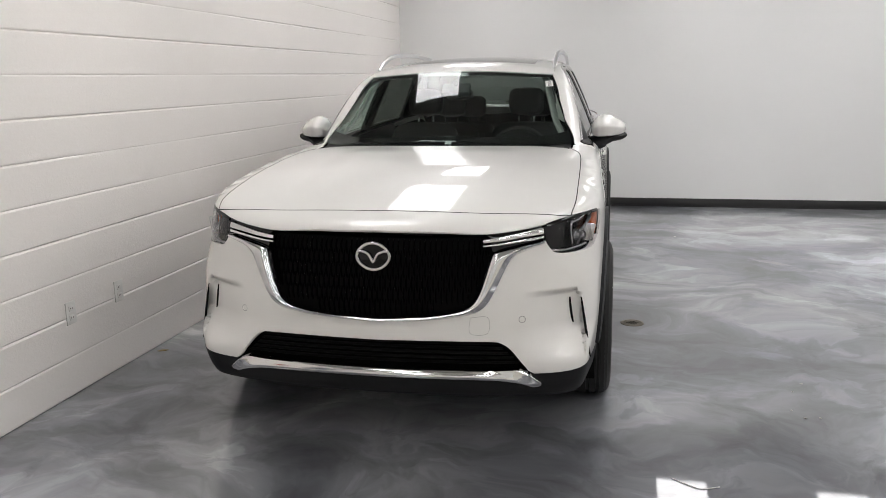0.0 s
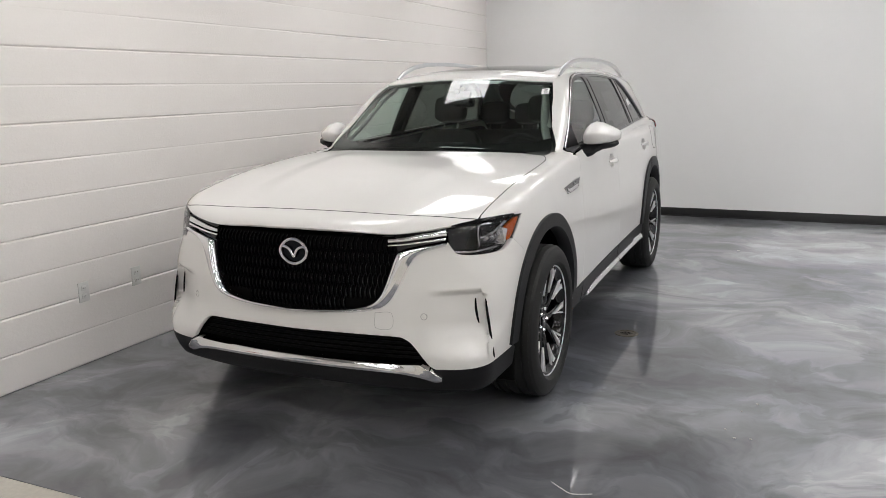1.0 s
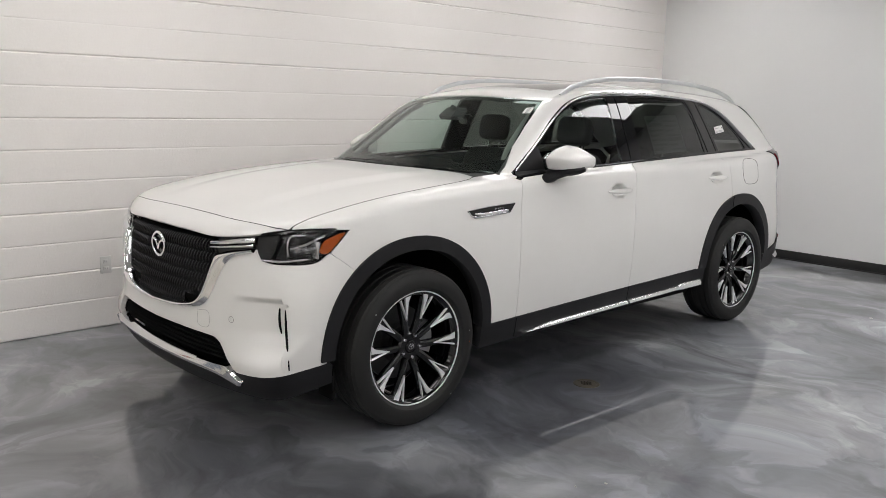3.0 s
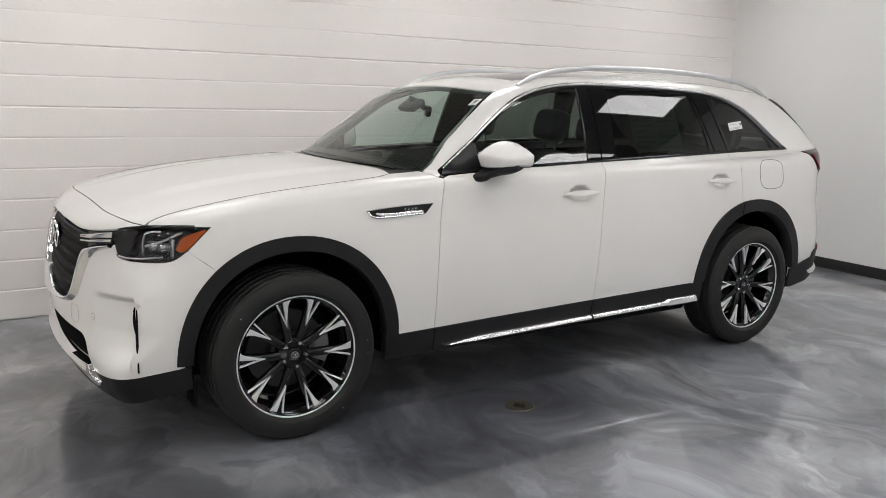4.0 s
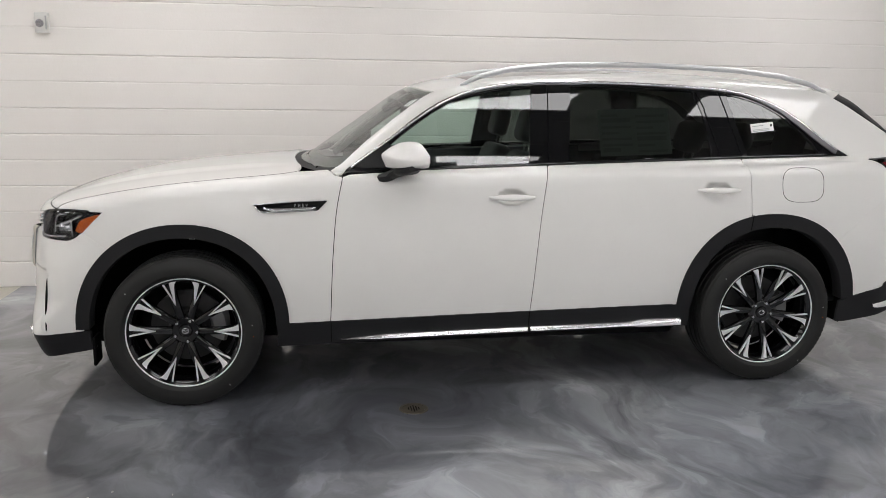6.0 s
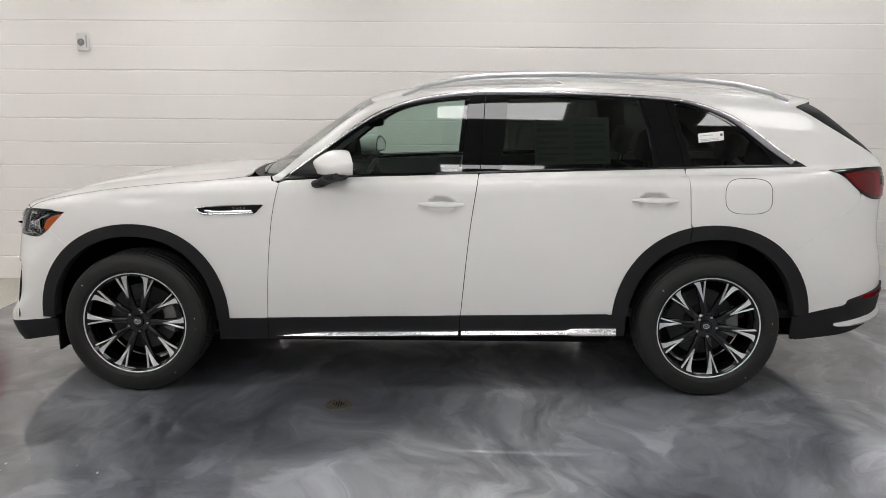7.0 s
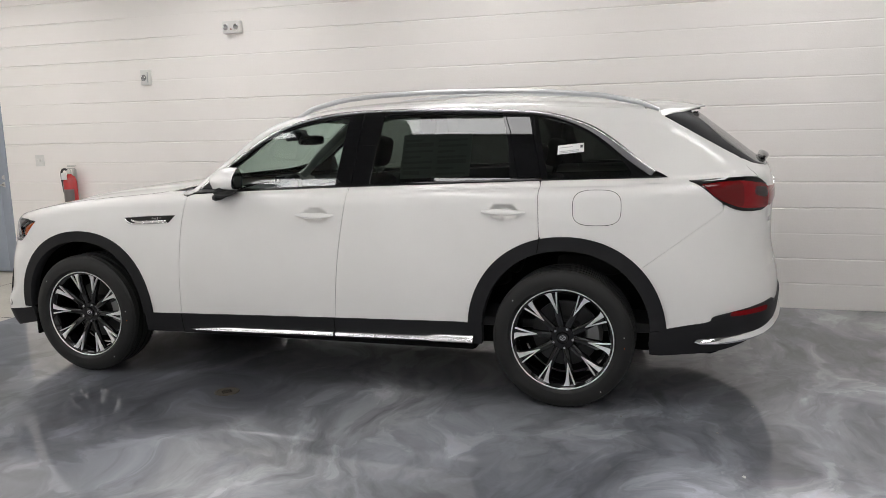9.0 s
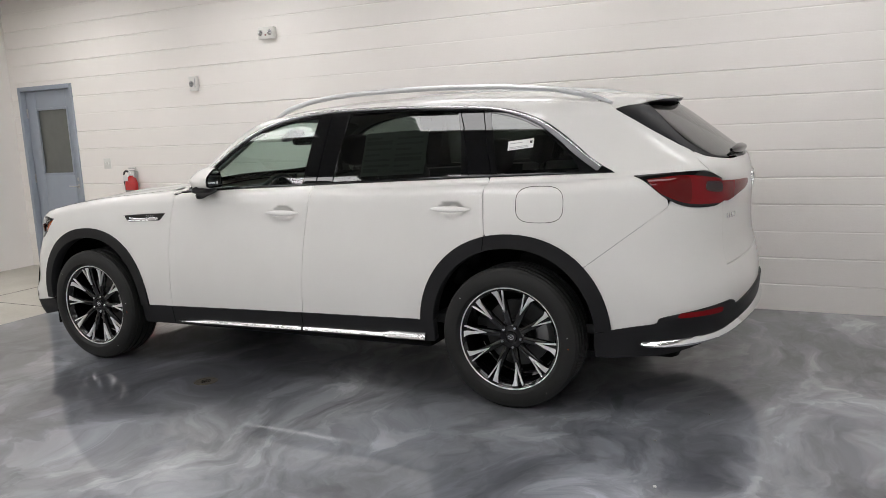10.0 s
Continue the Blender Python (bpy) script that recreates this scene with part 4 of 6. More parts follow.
# headlights
lens_loop = np.concatenate([hl_top, hl_low[1:-1]])
LAMP = plain("lamp_silver", (.55, .55, .56), .18, 1.0, vary=.02)
BEZEL = plain("bezel_grey", (.004, .004, .0045), .30, vary=.03, spec=.3)
for sx in (1, -1):
    lamp = thing("headlight", "", "")
    lamp.parent = car
    lamp.name = "headlight"

    def one(name, geo, mat, label="", angle=35):
        return part(name, geo if sx > 0 else flipped(geo), mat, lamp, label, angle)

    def skin(name, loop, mat, off, label="", depth=0, fine=1.0):
        v, f, c = panel_geo("nose", loop, off, depth, fine=fine)
        if sx > 0:
            return link(name, mesh_of(name, v, f, mat, normals=c), lamp, label)
        mc, k = [], 0
        for q in f:
            mc += [(-n[0], n[1], n[2]) for n in reversed(c[k:k + len(q)])]
            k += len(q)
        return link(name, mesh_of(name, [(-a, b, d) for a, b, d in v], [tuple(reversed(q)) for q in f], mat, normals=mc), lamp, label)
    skin("bowl", lens_loop, GLOSSY, -.05, "black headlight housing")
    skin("lens", lens_loop, LENS, .001, "clear headlight lens", depth=.05)
    am = on_form("nose", [(.886, -.498, .897), (.888, -.478, .935), (.892, -.455, .953), (.906, -.372, .976), (.907, -.408, .940), (.904, -.448, .902), (.898, -.478, .888), (.886, -.498, .897)], 4)[:-1]
    skin("side_reflector", am, AMBER, -.012, "amber side reflector", depth=.02, fine=.5)
    for cx, cz, r in ((.800, .900, .024), (.850, .905, .020)):
        c = place("nose", LAYS["nose"][0](np.array([[cx, -.66 if cx < .8 else -.57, cz]])))[0]
        g = gradient(np.array([c]))[0]
        turn = Vector((1, 0, 0)).rotation_difference(Vector((.25, -.96, .02))).to_matrix().to_4x4()
        one("projector", moved(join(revolve([(-.05, r * .9), (-.018, r), (-.014, r * .93), (-.03, r * .8)], 24), revolve([(-.03, r * .8), (-.02, r * .55), (-.016, 0)], 24)), Matrix.Translation(Vector(c - g * .004)) @ turn), LAMP)
    p = lifted(on_form("nose", [(.69, -.715, .872), (.735, -.693, .862), (.807, -.637, .860), (.872, -.55, .870)], 5), -.014)
    one("light_guide", sweep(p, .010, .016, gradient(p)), LAMP, "bright light guide along the lamp's foot")
    p = lifted(on_form("nose", [(.83, -.53, .965), (.80, -.585, .962), (.795, -.60, .925), (.80, -.60, .875)], 5), -.016)
    one("light_guide", sweep(p, .008, .008, gradient(p)), LAMP)
    p = lifted(on_form("nose", [(.80, -.59, .905), (.84, -.54, .925), (.875, -.46, .965)], 5), -.018)
    one("light_guide", sweep(p, .012, .012, gradient(p)), LAMP)
    skin("dark_bezel", on_form("nose", [(.694, -.69, .958), (.735, -.65, .970), (.770, -.625, .966), (.765, -.65, .90), (.750, -.68, .858), (.712, -.705, .872), (.694, -.69, .958)], 3)[:-1], BEZEL, -.008, "plain grey inner bezel", depth=.02, fine=.4)
    one("silver_plate", moved(box(-.026, .022, -.003, .003, -.036, .040, .002), Matrix.Translation((.872, -.512, .908)) @ pose(0, 0, 0, 0, 10, 12)), LAMP, "bright upright plate ahead of the amber reflector")
    p = lifted(hl_top[2:-2], -.004)
    one("lamp_brow", sweep(p, .016, .010, gradient(p)), GLOSSY)

# fenders
fender_top = place("top", np.array([(x + GAP * 1.9, y + GAP * .8) for x, y in edge] + [(.751, .60), (.753, .66), (.753, .72)]))
corner_f = sl([(.752, 1.160), (float(seam_a(1.155)) - GAP, 1.150)])
flow = np.concatenate([
    sl([(float(seam_a(z)) - GAP, z) for z in np.linspace(1.145, sill(.72), 14)]), sl([(.65, sill(.65)), (FRONT[1] + .001, sill(.52))]),
    sl(arch(*FRONT, 178, cut_t, 30)), seam_f[::-1][1:] + np.array([0, GAP * 1.5, 0]), hl_back[::-1][1:], hl_top[::-1][1:10], fender_top[1:], corner_f])
panel("fender", "roll", flow, PAINT, car, depth=.007)

# doors
HANDLES = ((1.665, 1.045), (2.80, 1.077))


def door_part(name, loop, hy, hz, label):
    made = panel(name, "roll", loop, PAINT, car, label, depth=.006, fine=.6, lines=creases_at(*((.83, 1.83) if hy < 2 else (1.90, 2.95))))
    for k, ob in enumerate(made):
        ys = np.linspace(hy - .122, hy + .122, 15)
        lift = .004 + .030 * np.sin(np.linspace(.12, math.pi - .12, 15)) ** .55
        base = sl([(y, hz + .002) for y in ys])
        base[:, 0] = np.interp(ys, [ys[0], ys[-1]], [base[0, 0], base[-1, 0]])
        bar = base + np.array([1, 0, 0]) * (lift[:, None] * .75)
        geo = sweep(bar, .034, .015, (1, 0, .35), 14, square=.8, taper=lambda u: .22 + .78 * math.sin(math.pi * min(max(u, .04), .96)) ** .75)
        part("door_handle", geo if k == 0 else flipped(geo), PAINT, ob, "body-coloured pull handle")
    return made


fd = np.concatenate([sl([(float(seam_a(z)) + GAP, z) for z in np.linspace(sill(.72) + .001, 1.152, 16)]), sl([(y, belt(y)) for y in np.linspace(.83, 1.862, 24)]),
                     sl([(float(seam_b(z)) - GAP, z) for z in np.linspace(1.19, sill(1.77), 18)]), sl([(y, sill(y)) for y in np.linspace(1.74, .75, 16)])])
front_doors = door_part("front_door", fd, *HANDLES[0], "white front door")
rear_arch = [p for p in arch(*REAR, 4, 77, 26)]
rd = np.concatenate([sl([(float(seam_b(z)) + GAP, z) for z in np.linspace(sill(1.78), 1.20, 18)]), sl([(y, belt(y)) for y in np.linspace(1.874, 2.978, 24)]),
                     sl([(float(seam_c(z)) - GAP, z) for z in np.linspace(1.215, .95, 10)]), sl(rear_arch[::-1]), sl([(y, sill(y)) for y in np.linspace(2.57, 1.81, 14)])])
rear_doors = door_part("rear_door", rd, *HANDLES[1], "white rear door")

# body side: pillar, cant rail and quarter panel
DLO = [(.792, 1.168), (.90, 1.248), (1.033, 1.340), (1.17, 1.443), (1.302, 1.525), (1.43, 1.578), (1.571, 1.613), (1.74, 1.636), (1.93, 1.646), (2.35, 1.646), (2.774, 1.628), (2.93, 1.617), (3.055, 1.596), (3.17, 1.562), (3.269, 1.520), (3.36, 1.462), (3.449, 1.395), (3.55, 1.315), (3.66, 1.252)]
dlo_top = side_line(DLO, 5)
TL_TIP = (.778, 3.755, 1.214)
TL_TOP = [TL_TIP, (.745, 3.90, 1.221), (.658, 4.073, 1.217), (.603, 4.146, 1.200)]
TL_LOW = [(.600, 4.155, 1.085), (.68, 4.115, 1.070), (.775, 4.011, 1.076), (.815, 3.90, 1.125), TL_TIP]
tl_top, tl_low = on_form("tail", TL_TOP, 6), on_form("tail", TL_LOW, 6)
screen_edge = np.array([(.752, .735, 1.166), (.735, .80, 1.205), (.700, .92, 1.325), (.665, 1.06, 1.44), (.630, 1.20, 1.545), (.612, 1.275, 1.60)])
rail_seam = np.array([(.600 - .03 * max(0, (y - 2.9)) ** 1.5, y, 1.62) for y in np.linspace(1.34, 3.50, 30)])
rail_flat = place("top", rail_seam[:, :2])
hatch_seam = on_form("tail", [(.574, 3.545, 1.612), (.588, 3.590, 1.588), (.617, 3.628, 1.564), (.643, 3.738, 1.501), (.655, 3.853, 1.434), (.654, 3.95, 1.377), (.647, 4.018, 1.339), (.672, 4.060, 1.281), (.655, 4.086, 1.228)], 5)
meet = arch(*REAR, 137, 137, 1)[0]
rear_seam = sl([(3.935 + (meet[0] - 3.935) * u, 1.083 + (meet[1] - 1.083) * u) for u in np.linspace(0, 1, 10)])
a_post = place("roll", roll_flat(screen_edge))
k_tl = [p for p in tl_low if p[1] < 3.945]
flow = np.concatenate([a_post, rail_flat, hatch_seam, tl_top[:9][::-1], np.array(k_tl)[::-1], rear_seam + np.array([0, 0, GAP]),
                       sl(arch(*REAR, 136.5, 78, 18)), sl([(float(seam_c(z)) + GAP, z) for z in np.linspace(.95, 1.225, 10)]), sl([(y, belt(y)) for y in np.linspace(2.99, 3.66, 14)]), dlo_top[::-1][1:], sl([(.765, 1.162)])])
panel("body_side", "roll", flow, PAINT, car, "white pillar, roof edge and rear quarter panel", depth=.008)
fuel = sl([(3.30 + .126 * math.copysign(abs(math.cos(a)) ** .62, math.cos(a)), 1.102 + .092 * math.copysign(abs(math.sin(a)) ** .62, math.sin(a))) for a in np.linspace(0, 2 * math.pi, 65)])
fuel = lifted(fuel, .0004)
part("fuel_flap_seam", sweep(fuel, .003, .0016, gradient(fuel), 6), DARK, car, "thin dark outline of the fuel flap")

# roof, sunroof, rails
front_edge = curve([(0, 1.222), (.25, 1.232), (.45, 1.255), (.607, 1.30)], 6)
half = np.concatenate([front_edge, rail_seam[:, :2] - [.004, 0], curve([(.572, 3.525), (.5, 3.512), (.25, 3.512), (0, 3.512)], 6)])
loop = np.concatenate([half, (half[::-1] * [-1, 1])[1:-1]])
sun = np.array([(.46 * a, b) for a, b in ((-1, 1.50), (-.5, 1.475), (0, 1.468), (.5, 1.475), (1, 1.50), (1, 2.35), (-1, 2.35))])
panel("roof", "top", np.c_[loop, 0 * loop[:, 0] + 1.6], PAINT, car, both=False, depth=.02, holes=[np.c_[sun, 0 * sun[:, 0]]])
sg = sun * [.993, 1] + [0, .0]
panel("sunroof", "top", np.c_[sg, 0 * sg[:, 0]], GLOSSY, car, "dark glass sunroof", off=-.002, depth=.02, both=False)
rail_y = np.concatenate([np.linspace(1.44, 1.8, 12), np.linspace(1.9, 3.0, 12), np.linspace(3.05, 3.60, 12)])
foot = place("top", np.array([(.592 - .03 * max(0, y - 2.9) ** 1.5, y) for y in rail_y]))
hump = np.interp(rail_y, [1.44, 1.54, 1.72, 1.95, 3.0, 3.3, 3.5, 3.60], [.0, .034, .060, .071, .074, .060, .030, .0])
rail = foot + np.array([0, 0, 1]) * hump[:, None]
pair("roof_rail", sweep(rail, .028, .030, (0, 0, 1), 12, taper=lambda u: .6 + .4 * min(1, 12 * u, 12 * (1 - u))), RAILSATIN, car, "satin silver roof rail")

# glass round the cabin
ws_side = place("roll", roll_flat(np.array([(.742, .752, 1.18), (.729, .80, 1.205), (.694, .92, 1.325), (.658, 1.06, 1.44), (.622, 1.20, 1.545), (.600, 1.292, 1.60)])))


def screen_loop(shrink):
    lo, hi = curve([(0, .575), (.2, .583), (.4, .612), (.6, .668), (.742, .752)], 6), curve([(0, 1.219), (.25, 1.229), (.45, 1.252), (.600, 1.292)], 6)
    lo, hi = lo * [1, 1] + [0, shrink * 1.0], hi - [0, shrink * .55]
    lo[:, 0] *= 1 - shrink * .42
    hi[:, 0] *= 1 - shrink * .45
    side = np.array([lo[-1] + (hi[-1] - lo[-1]) * u for u in np.linspace(0, 1, 14)])[1:-1]
    if not shrink:
        side = np.array([np.interp(np.linspace(0, 1, 14), np.linspace(0, 1, 6), c) for c in ws_side[:, :2].T]).T[1:-1]
    h = np.concatenate([lo, side, hi[::-1]])
    loop = np.concatenate([h, (h[::-1] * [-1, 1])[1:-1]])
    return np.c_[loop, 0 * loop[:, 0] + 1.4]


ws = panel("windshield", "top", screen_loop(0), SCREEN, car, "clear windshield", off=-.002, depth=0, both=False)[0].data
# one even sweep of curvature over the whole pane
ws.normals_split_custom_set([Vector((.566 * v.x, -1, 1.43)).normalized() for v in (ws.vertices[q.vertex_index].co for q in ws.loops)])
post = curve(ws_side + np.array([-.045, .03, -.030]), 3)
pair("pillar_trim", sweep(post, .060, .022, (.75, -.4, .5), 10), plain("pillar_grey", (.26, .26, .25), .8, grain=.2, grain_scale=500), car, "pale grey windshield pillar trim")
panel("windshield_frit", "top", screen_loop(.001), GLOSSY, car, "black ceramic edge of the windshield", off=-.007, depth=0, both=False, holes=[screen_loop(.085)])
panel("cowl_cover", "top", np.concatenate([place("top", half2) for half2 in (curve([(-.74, .68), (-.60, .61), (-.4, .55), (-.2, .52), (0, .51), (.2, .52), (.4, .55), (.60, .61), (.74, .68)], 4), curve([(.735, .78), (.60, .70), (.4, .64), (.2, .61), (0, .60), (-.2, .61), (-.4, .64), (-.6, .70), (-.735, .78)], 4))]), CLAD, car, "black plastic cowl", off=-.009, depth=0, both=False)
for x0, y0, x1, y1 in ((.62, .665, .06, .612), (.02, .612, -.56, .672)):
    p = place("top", curve([(x0, y0), ((x0 + x1) / 2, (y0 + y1) / 2 - .012), (x1, y1)], 8)) + np.array([0, 0, -.003])
    part("wiper", join(sweep(p, .014, .010, (0, -.5, .8), 8)), GLOSSY, car, "black wiper arm and blade")

dlo_low = sl([(y, belt(y) - .001) for y in np.linspace(3.655, .80, 60)])
dlo_loop = np.concatenate([dlo_top, dlo_low])


def pane_loop(pts, n=6):
    return side_line(pts, n)


def poly_loop(*runs):
    return np.concatenate([side_line(r, 5) for r in runs])


front_pane = poly_loop([(1.00, belt(1.0) + .016), (1.02, 1.285), (1.06, 1.327), (1.19, 1.425), (1.315, 1.503), (1.44, 1.553), (1.575, 1.587), (1.70, 1.604), (1.815, 1.613)], [(1.80, 1.5), (1.772, belt(1.77) + .016)])
rear_pane = poly_loop([(1.985, belt(1.985) + .016), (2.012, 1.45), (2.03, 1.620)], [(2.35, 1.622), (2.70, 1.607), (2.745, 1.603)], [(2.79, 1.45), (2.815, belt(2.8) + .016)])
quarter_pane = poly_loop([(3.025, belt(3.02) + .016), (2.985, 1.40), (2.945, 1.585)], [(3.03, 1.568), (3.14, 1.535), (3.25, 1.478), (3.35, 1.402), (3.43, 1.330), (3.475, belt(3.47) + .016)])
panel("window_surround", "roll", dlo_loop, GLOSSY, car, "gloss black window frame and pillars", off=-.006, depth=.02, holes=[front_pane, rear_pane, quarter_pane])


def glaze(name, loop, mat, label, parents):
    v, f, c = panel_geo("roll", loop, -.010, 0)
    # laid on the plane of the glasshouse alone, free of the shoulder's curve
    q = np.array(v)
    for _ in range(5):
        q[:, 0] -= (upper(*q.T) + .010) / .9
    e = 1e-3
    g = np.stack([(upper(*(q + s).T) - upper(*(q - s).T)) for s in np.eye(3) * e], 1)
    g /= np.linalg.norm(g, axis=1)[:, None]
    v, c = [tuple(p) for p in q], [g[i] for t in f for i in t]
    link(name, mesh_of(name, v, f, mat, normals=c), parents[0], label)
    mc, k = [], 0
    for q in f:
        mc += [(-n[0], n[1], n[2]) for n in reversed(c[k:k + len(q)])]
        k += len(q)
    link(name, mesh_of(name, [(-a, b, d) for a, b, d in v], [tuple(reversed(q)) for q in f], mat, normals=mc), parents[1], label)


glaze("window_glass", front_pane, PANE, "clear front door window", front_doors)
glaze("window_glass", rear_pane, PRIVACY, "dark tinted rear door window", rear_doors)
glaze("quarter_glass", quarter_pane, PRIVACY, "dark tinted quarter window", (car, car))
p = smoothed(lifted(dlo_top[2:-3], .004))


def moulding(p, wide):
    rows = []
    nrm = smoothed(gradient(p))
    for i in range(len(p)):
        d = p[min(i + 1, len(p) - 1)] - p[max(i - 1, 0)]
        d /= np.linalg.norm(d)
        s = np.cross(nrm[i], d)
        s = -s if s[2] > 0 else s
        w = wide[i]
        p0 = p[i] + s * .006
        rows.append([p0 - nrm[i] * .012, p0 + nrm[i] * .001, p0 + s * w * .5 + nrm[i] * .003, p0 + s * w - nrm[i] * .001, p0 + s * w - nrm[i] * .012])
    return loft(rows)


pair("window_moulding", moulding(p, np.full(len(p), .011)), STRIP, car, "bright moulding over the side windows", 60)
p = p[p[:, 1] > 2.95] - gradient(p[p[:, 1] > 2.95]) * .0015
pair("quarter_moulding", moulding(p, np.interp(p[:, 1], [2.95, 3.15, 3.45, 3.60], [.011, .020, .038, .034])), plain("dark_satin_trim", (.16, .16, .165), .34, 1.0, vary=.02), car, "dark satin moulding behind the quarter window", 60)
p = lifted(sl([(y, belt(y) + .006) for y in np.linspace(.84, 3.62, 70)]), .001)
pair("belt_seal", sweep(p, .016, .010, gradient(p), 8, taper=lambda u: min(1, .25 + 14 * u)), GLOSSY, car, "black window seal")
for y0, y1, za, zb in ((1.873, 1.905, 1.225, 1.64), (2.99, 2.895, 1.25, 1.612), (2.86, 2.795, 1.25, 1.50), (2.80, 2.76, 1.50, 1.60)):
    p = lifted(sl([(y0 + (y1 - y0) * u, za + (zb - za) * u) for u in np.linspace(0, 1, 10)]), -.0045)
    pair("pillar_seam", sweep(p, .005, .003, gradient(p), 6), DARK, car)

# cladding: arches, sills, chrome strips
for c, (rin_a, rin_b) in ((FRONT, (.450, .464)), (REAR, (.458, .474))):
    yc = c[0]
    a0 = 5.2 if yc else 1
    o, i = sl(arch(*c, a0, 180 - a0, 48)), sl(arch(yc, rin_a, rin_b, 180 - a0 * 1.16, a0 * 1.16, 44))
    panel("wheel_arch_trim", "roll", np.concatenate([o, i]), CLAD, car, "matt black wheel arch cladding", off=lambda p: .014 + 0 * p[:, 0], depth=.07)
    if yc:
        s = lifted(sl([(float(seam_c(.9)) + .004 - .012 * u, .944 - .083 * u) for u in np.linspace(0, 1, 5)]), .0148)
        pair("arch_joint", sweep(s, .005, .003, gradient(s), 6), DARK, car)
sill_loop = np.concatenate([sl([(y, sill(y) - .003) for y in np.linspace(.453, 2.672, 50)]), sl([(y, .292 + .0185 * (y - .45)) for y in np.linspace(2.669, .456, 50)])])
panel("side_sill", "roll", sill_loop, CLAD, car, "matt black lower sill cladding", off=.006, depth=.05)
for y0, y1 in ((.775, 1.762), (1.778, 2.62)):
    rows = []
    for y in np.linspace(y0, y1, 40):
        k = min(1, (y - y0) / .25 + .12) if y0 < 1 else 1
        z = .325 + .0168 * (y - .775)
        c = sl([(y, z)])[0]
        x = c[0] + .010
        h = .0105 * k + (.007 * min(1, max(0, (y - 2.35) / .03)))
        rows.append([(x - .01, y, z + h * 1.5), (x + .006, y, z + h * 1.4), (x + .019, y, z + h * .3), (x + .022, y, z - h * .7), (x + .014, y, z - h * 1.1), (x - .01, y, z - h * 1.1)])
    pair("sill_strip", loft(rows, True, True), STRIP, car, "chrome strip along the sill", 50)
s = lifted(sl([(seam_b(.45) - .005, z) for z in np.linspace(.44, .31, 5)]), .0065)
pair("sill_joint", sweep(s, .005, .003, gradient(s), 6), DARK, car)
s = lifted(sl([(float(seam_a(.45)), z) for z in np.linspace(.415, .305, 5)]), .0065)
pair("sill_joint", sweep(s, .004, .003, gradient(s), 6), DARK, car)

# fender badge
badge_loop = poly_loop([(.349, 1.018), (.53, 1.030), (.715, 1.037)], [(.672, .994), (.64, .988), (.42, .980), (.40, .982)])
for k, ob in enumerate(panel("fender_badge", "roll", badge_loop, GLOSSY, car, "black and chrome fender badge", off=.003, depth=.01, fine=.5)):
    p = lifted(side_line([(.355, 1.017), (.41, .985), (.66, .993)], 6), .005)
    up = lifted(side_line([(.352, 1.020), (.52, 1.032), (.712, 1.038)], 6), .004)
    inlay = lifted(side_line([(.40, 1.004), (.46, .994), (.60, .999), (.655, 1.003)], 6), .004)
    for q, w in ((p, .008), (up, .005), (inlay, .017)):
        geo = sweep(q, w, .005, gradient(q), 8, taper=lambda u: .5 + .5 * math.sin(math.pi * u) ** .5)
        part("badge_edge", geo if k == 0 else flipped(geo), CHROME, ob)
    tc = bpy.data.curves.new("letters", "FONT")
    tc.body, tc.size, tc.align_x, tc.align_y, tc.extrude, tc.space_character = "PHEV", .018, "CENTER", "CENTER", .0012, 1.9
    to = new("letters", tc)
    me = bpy.data.meshes.new_from_object(to)
    bpy.data.objects.remove(to)
    me.materials.clear()
    me.materials.append(CHROME)
    q = sl([(.585, 1.0155)])[0]
    n0 = Vector(gradient(np.array([q]))[0])
    xa = Vector((0, 1, 0.02)) if k == 0 else Vector((0, -1, -.02))
    if k:
        n0.x, q = -n0.x, q * flipx
    n0 = (n0 - xa * n0.dot(xa)).normalized()
    m = Matrix((xa.normalized(), n0.cross(xa).normalized(), n0)).transposed().to_4x4()
    link("letters", me, ob, "chrome letters", Matrix.Translation(Vector(q) + n0 * .005) @ m)

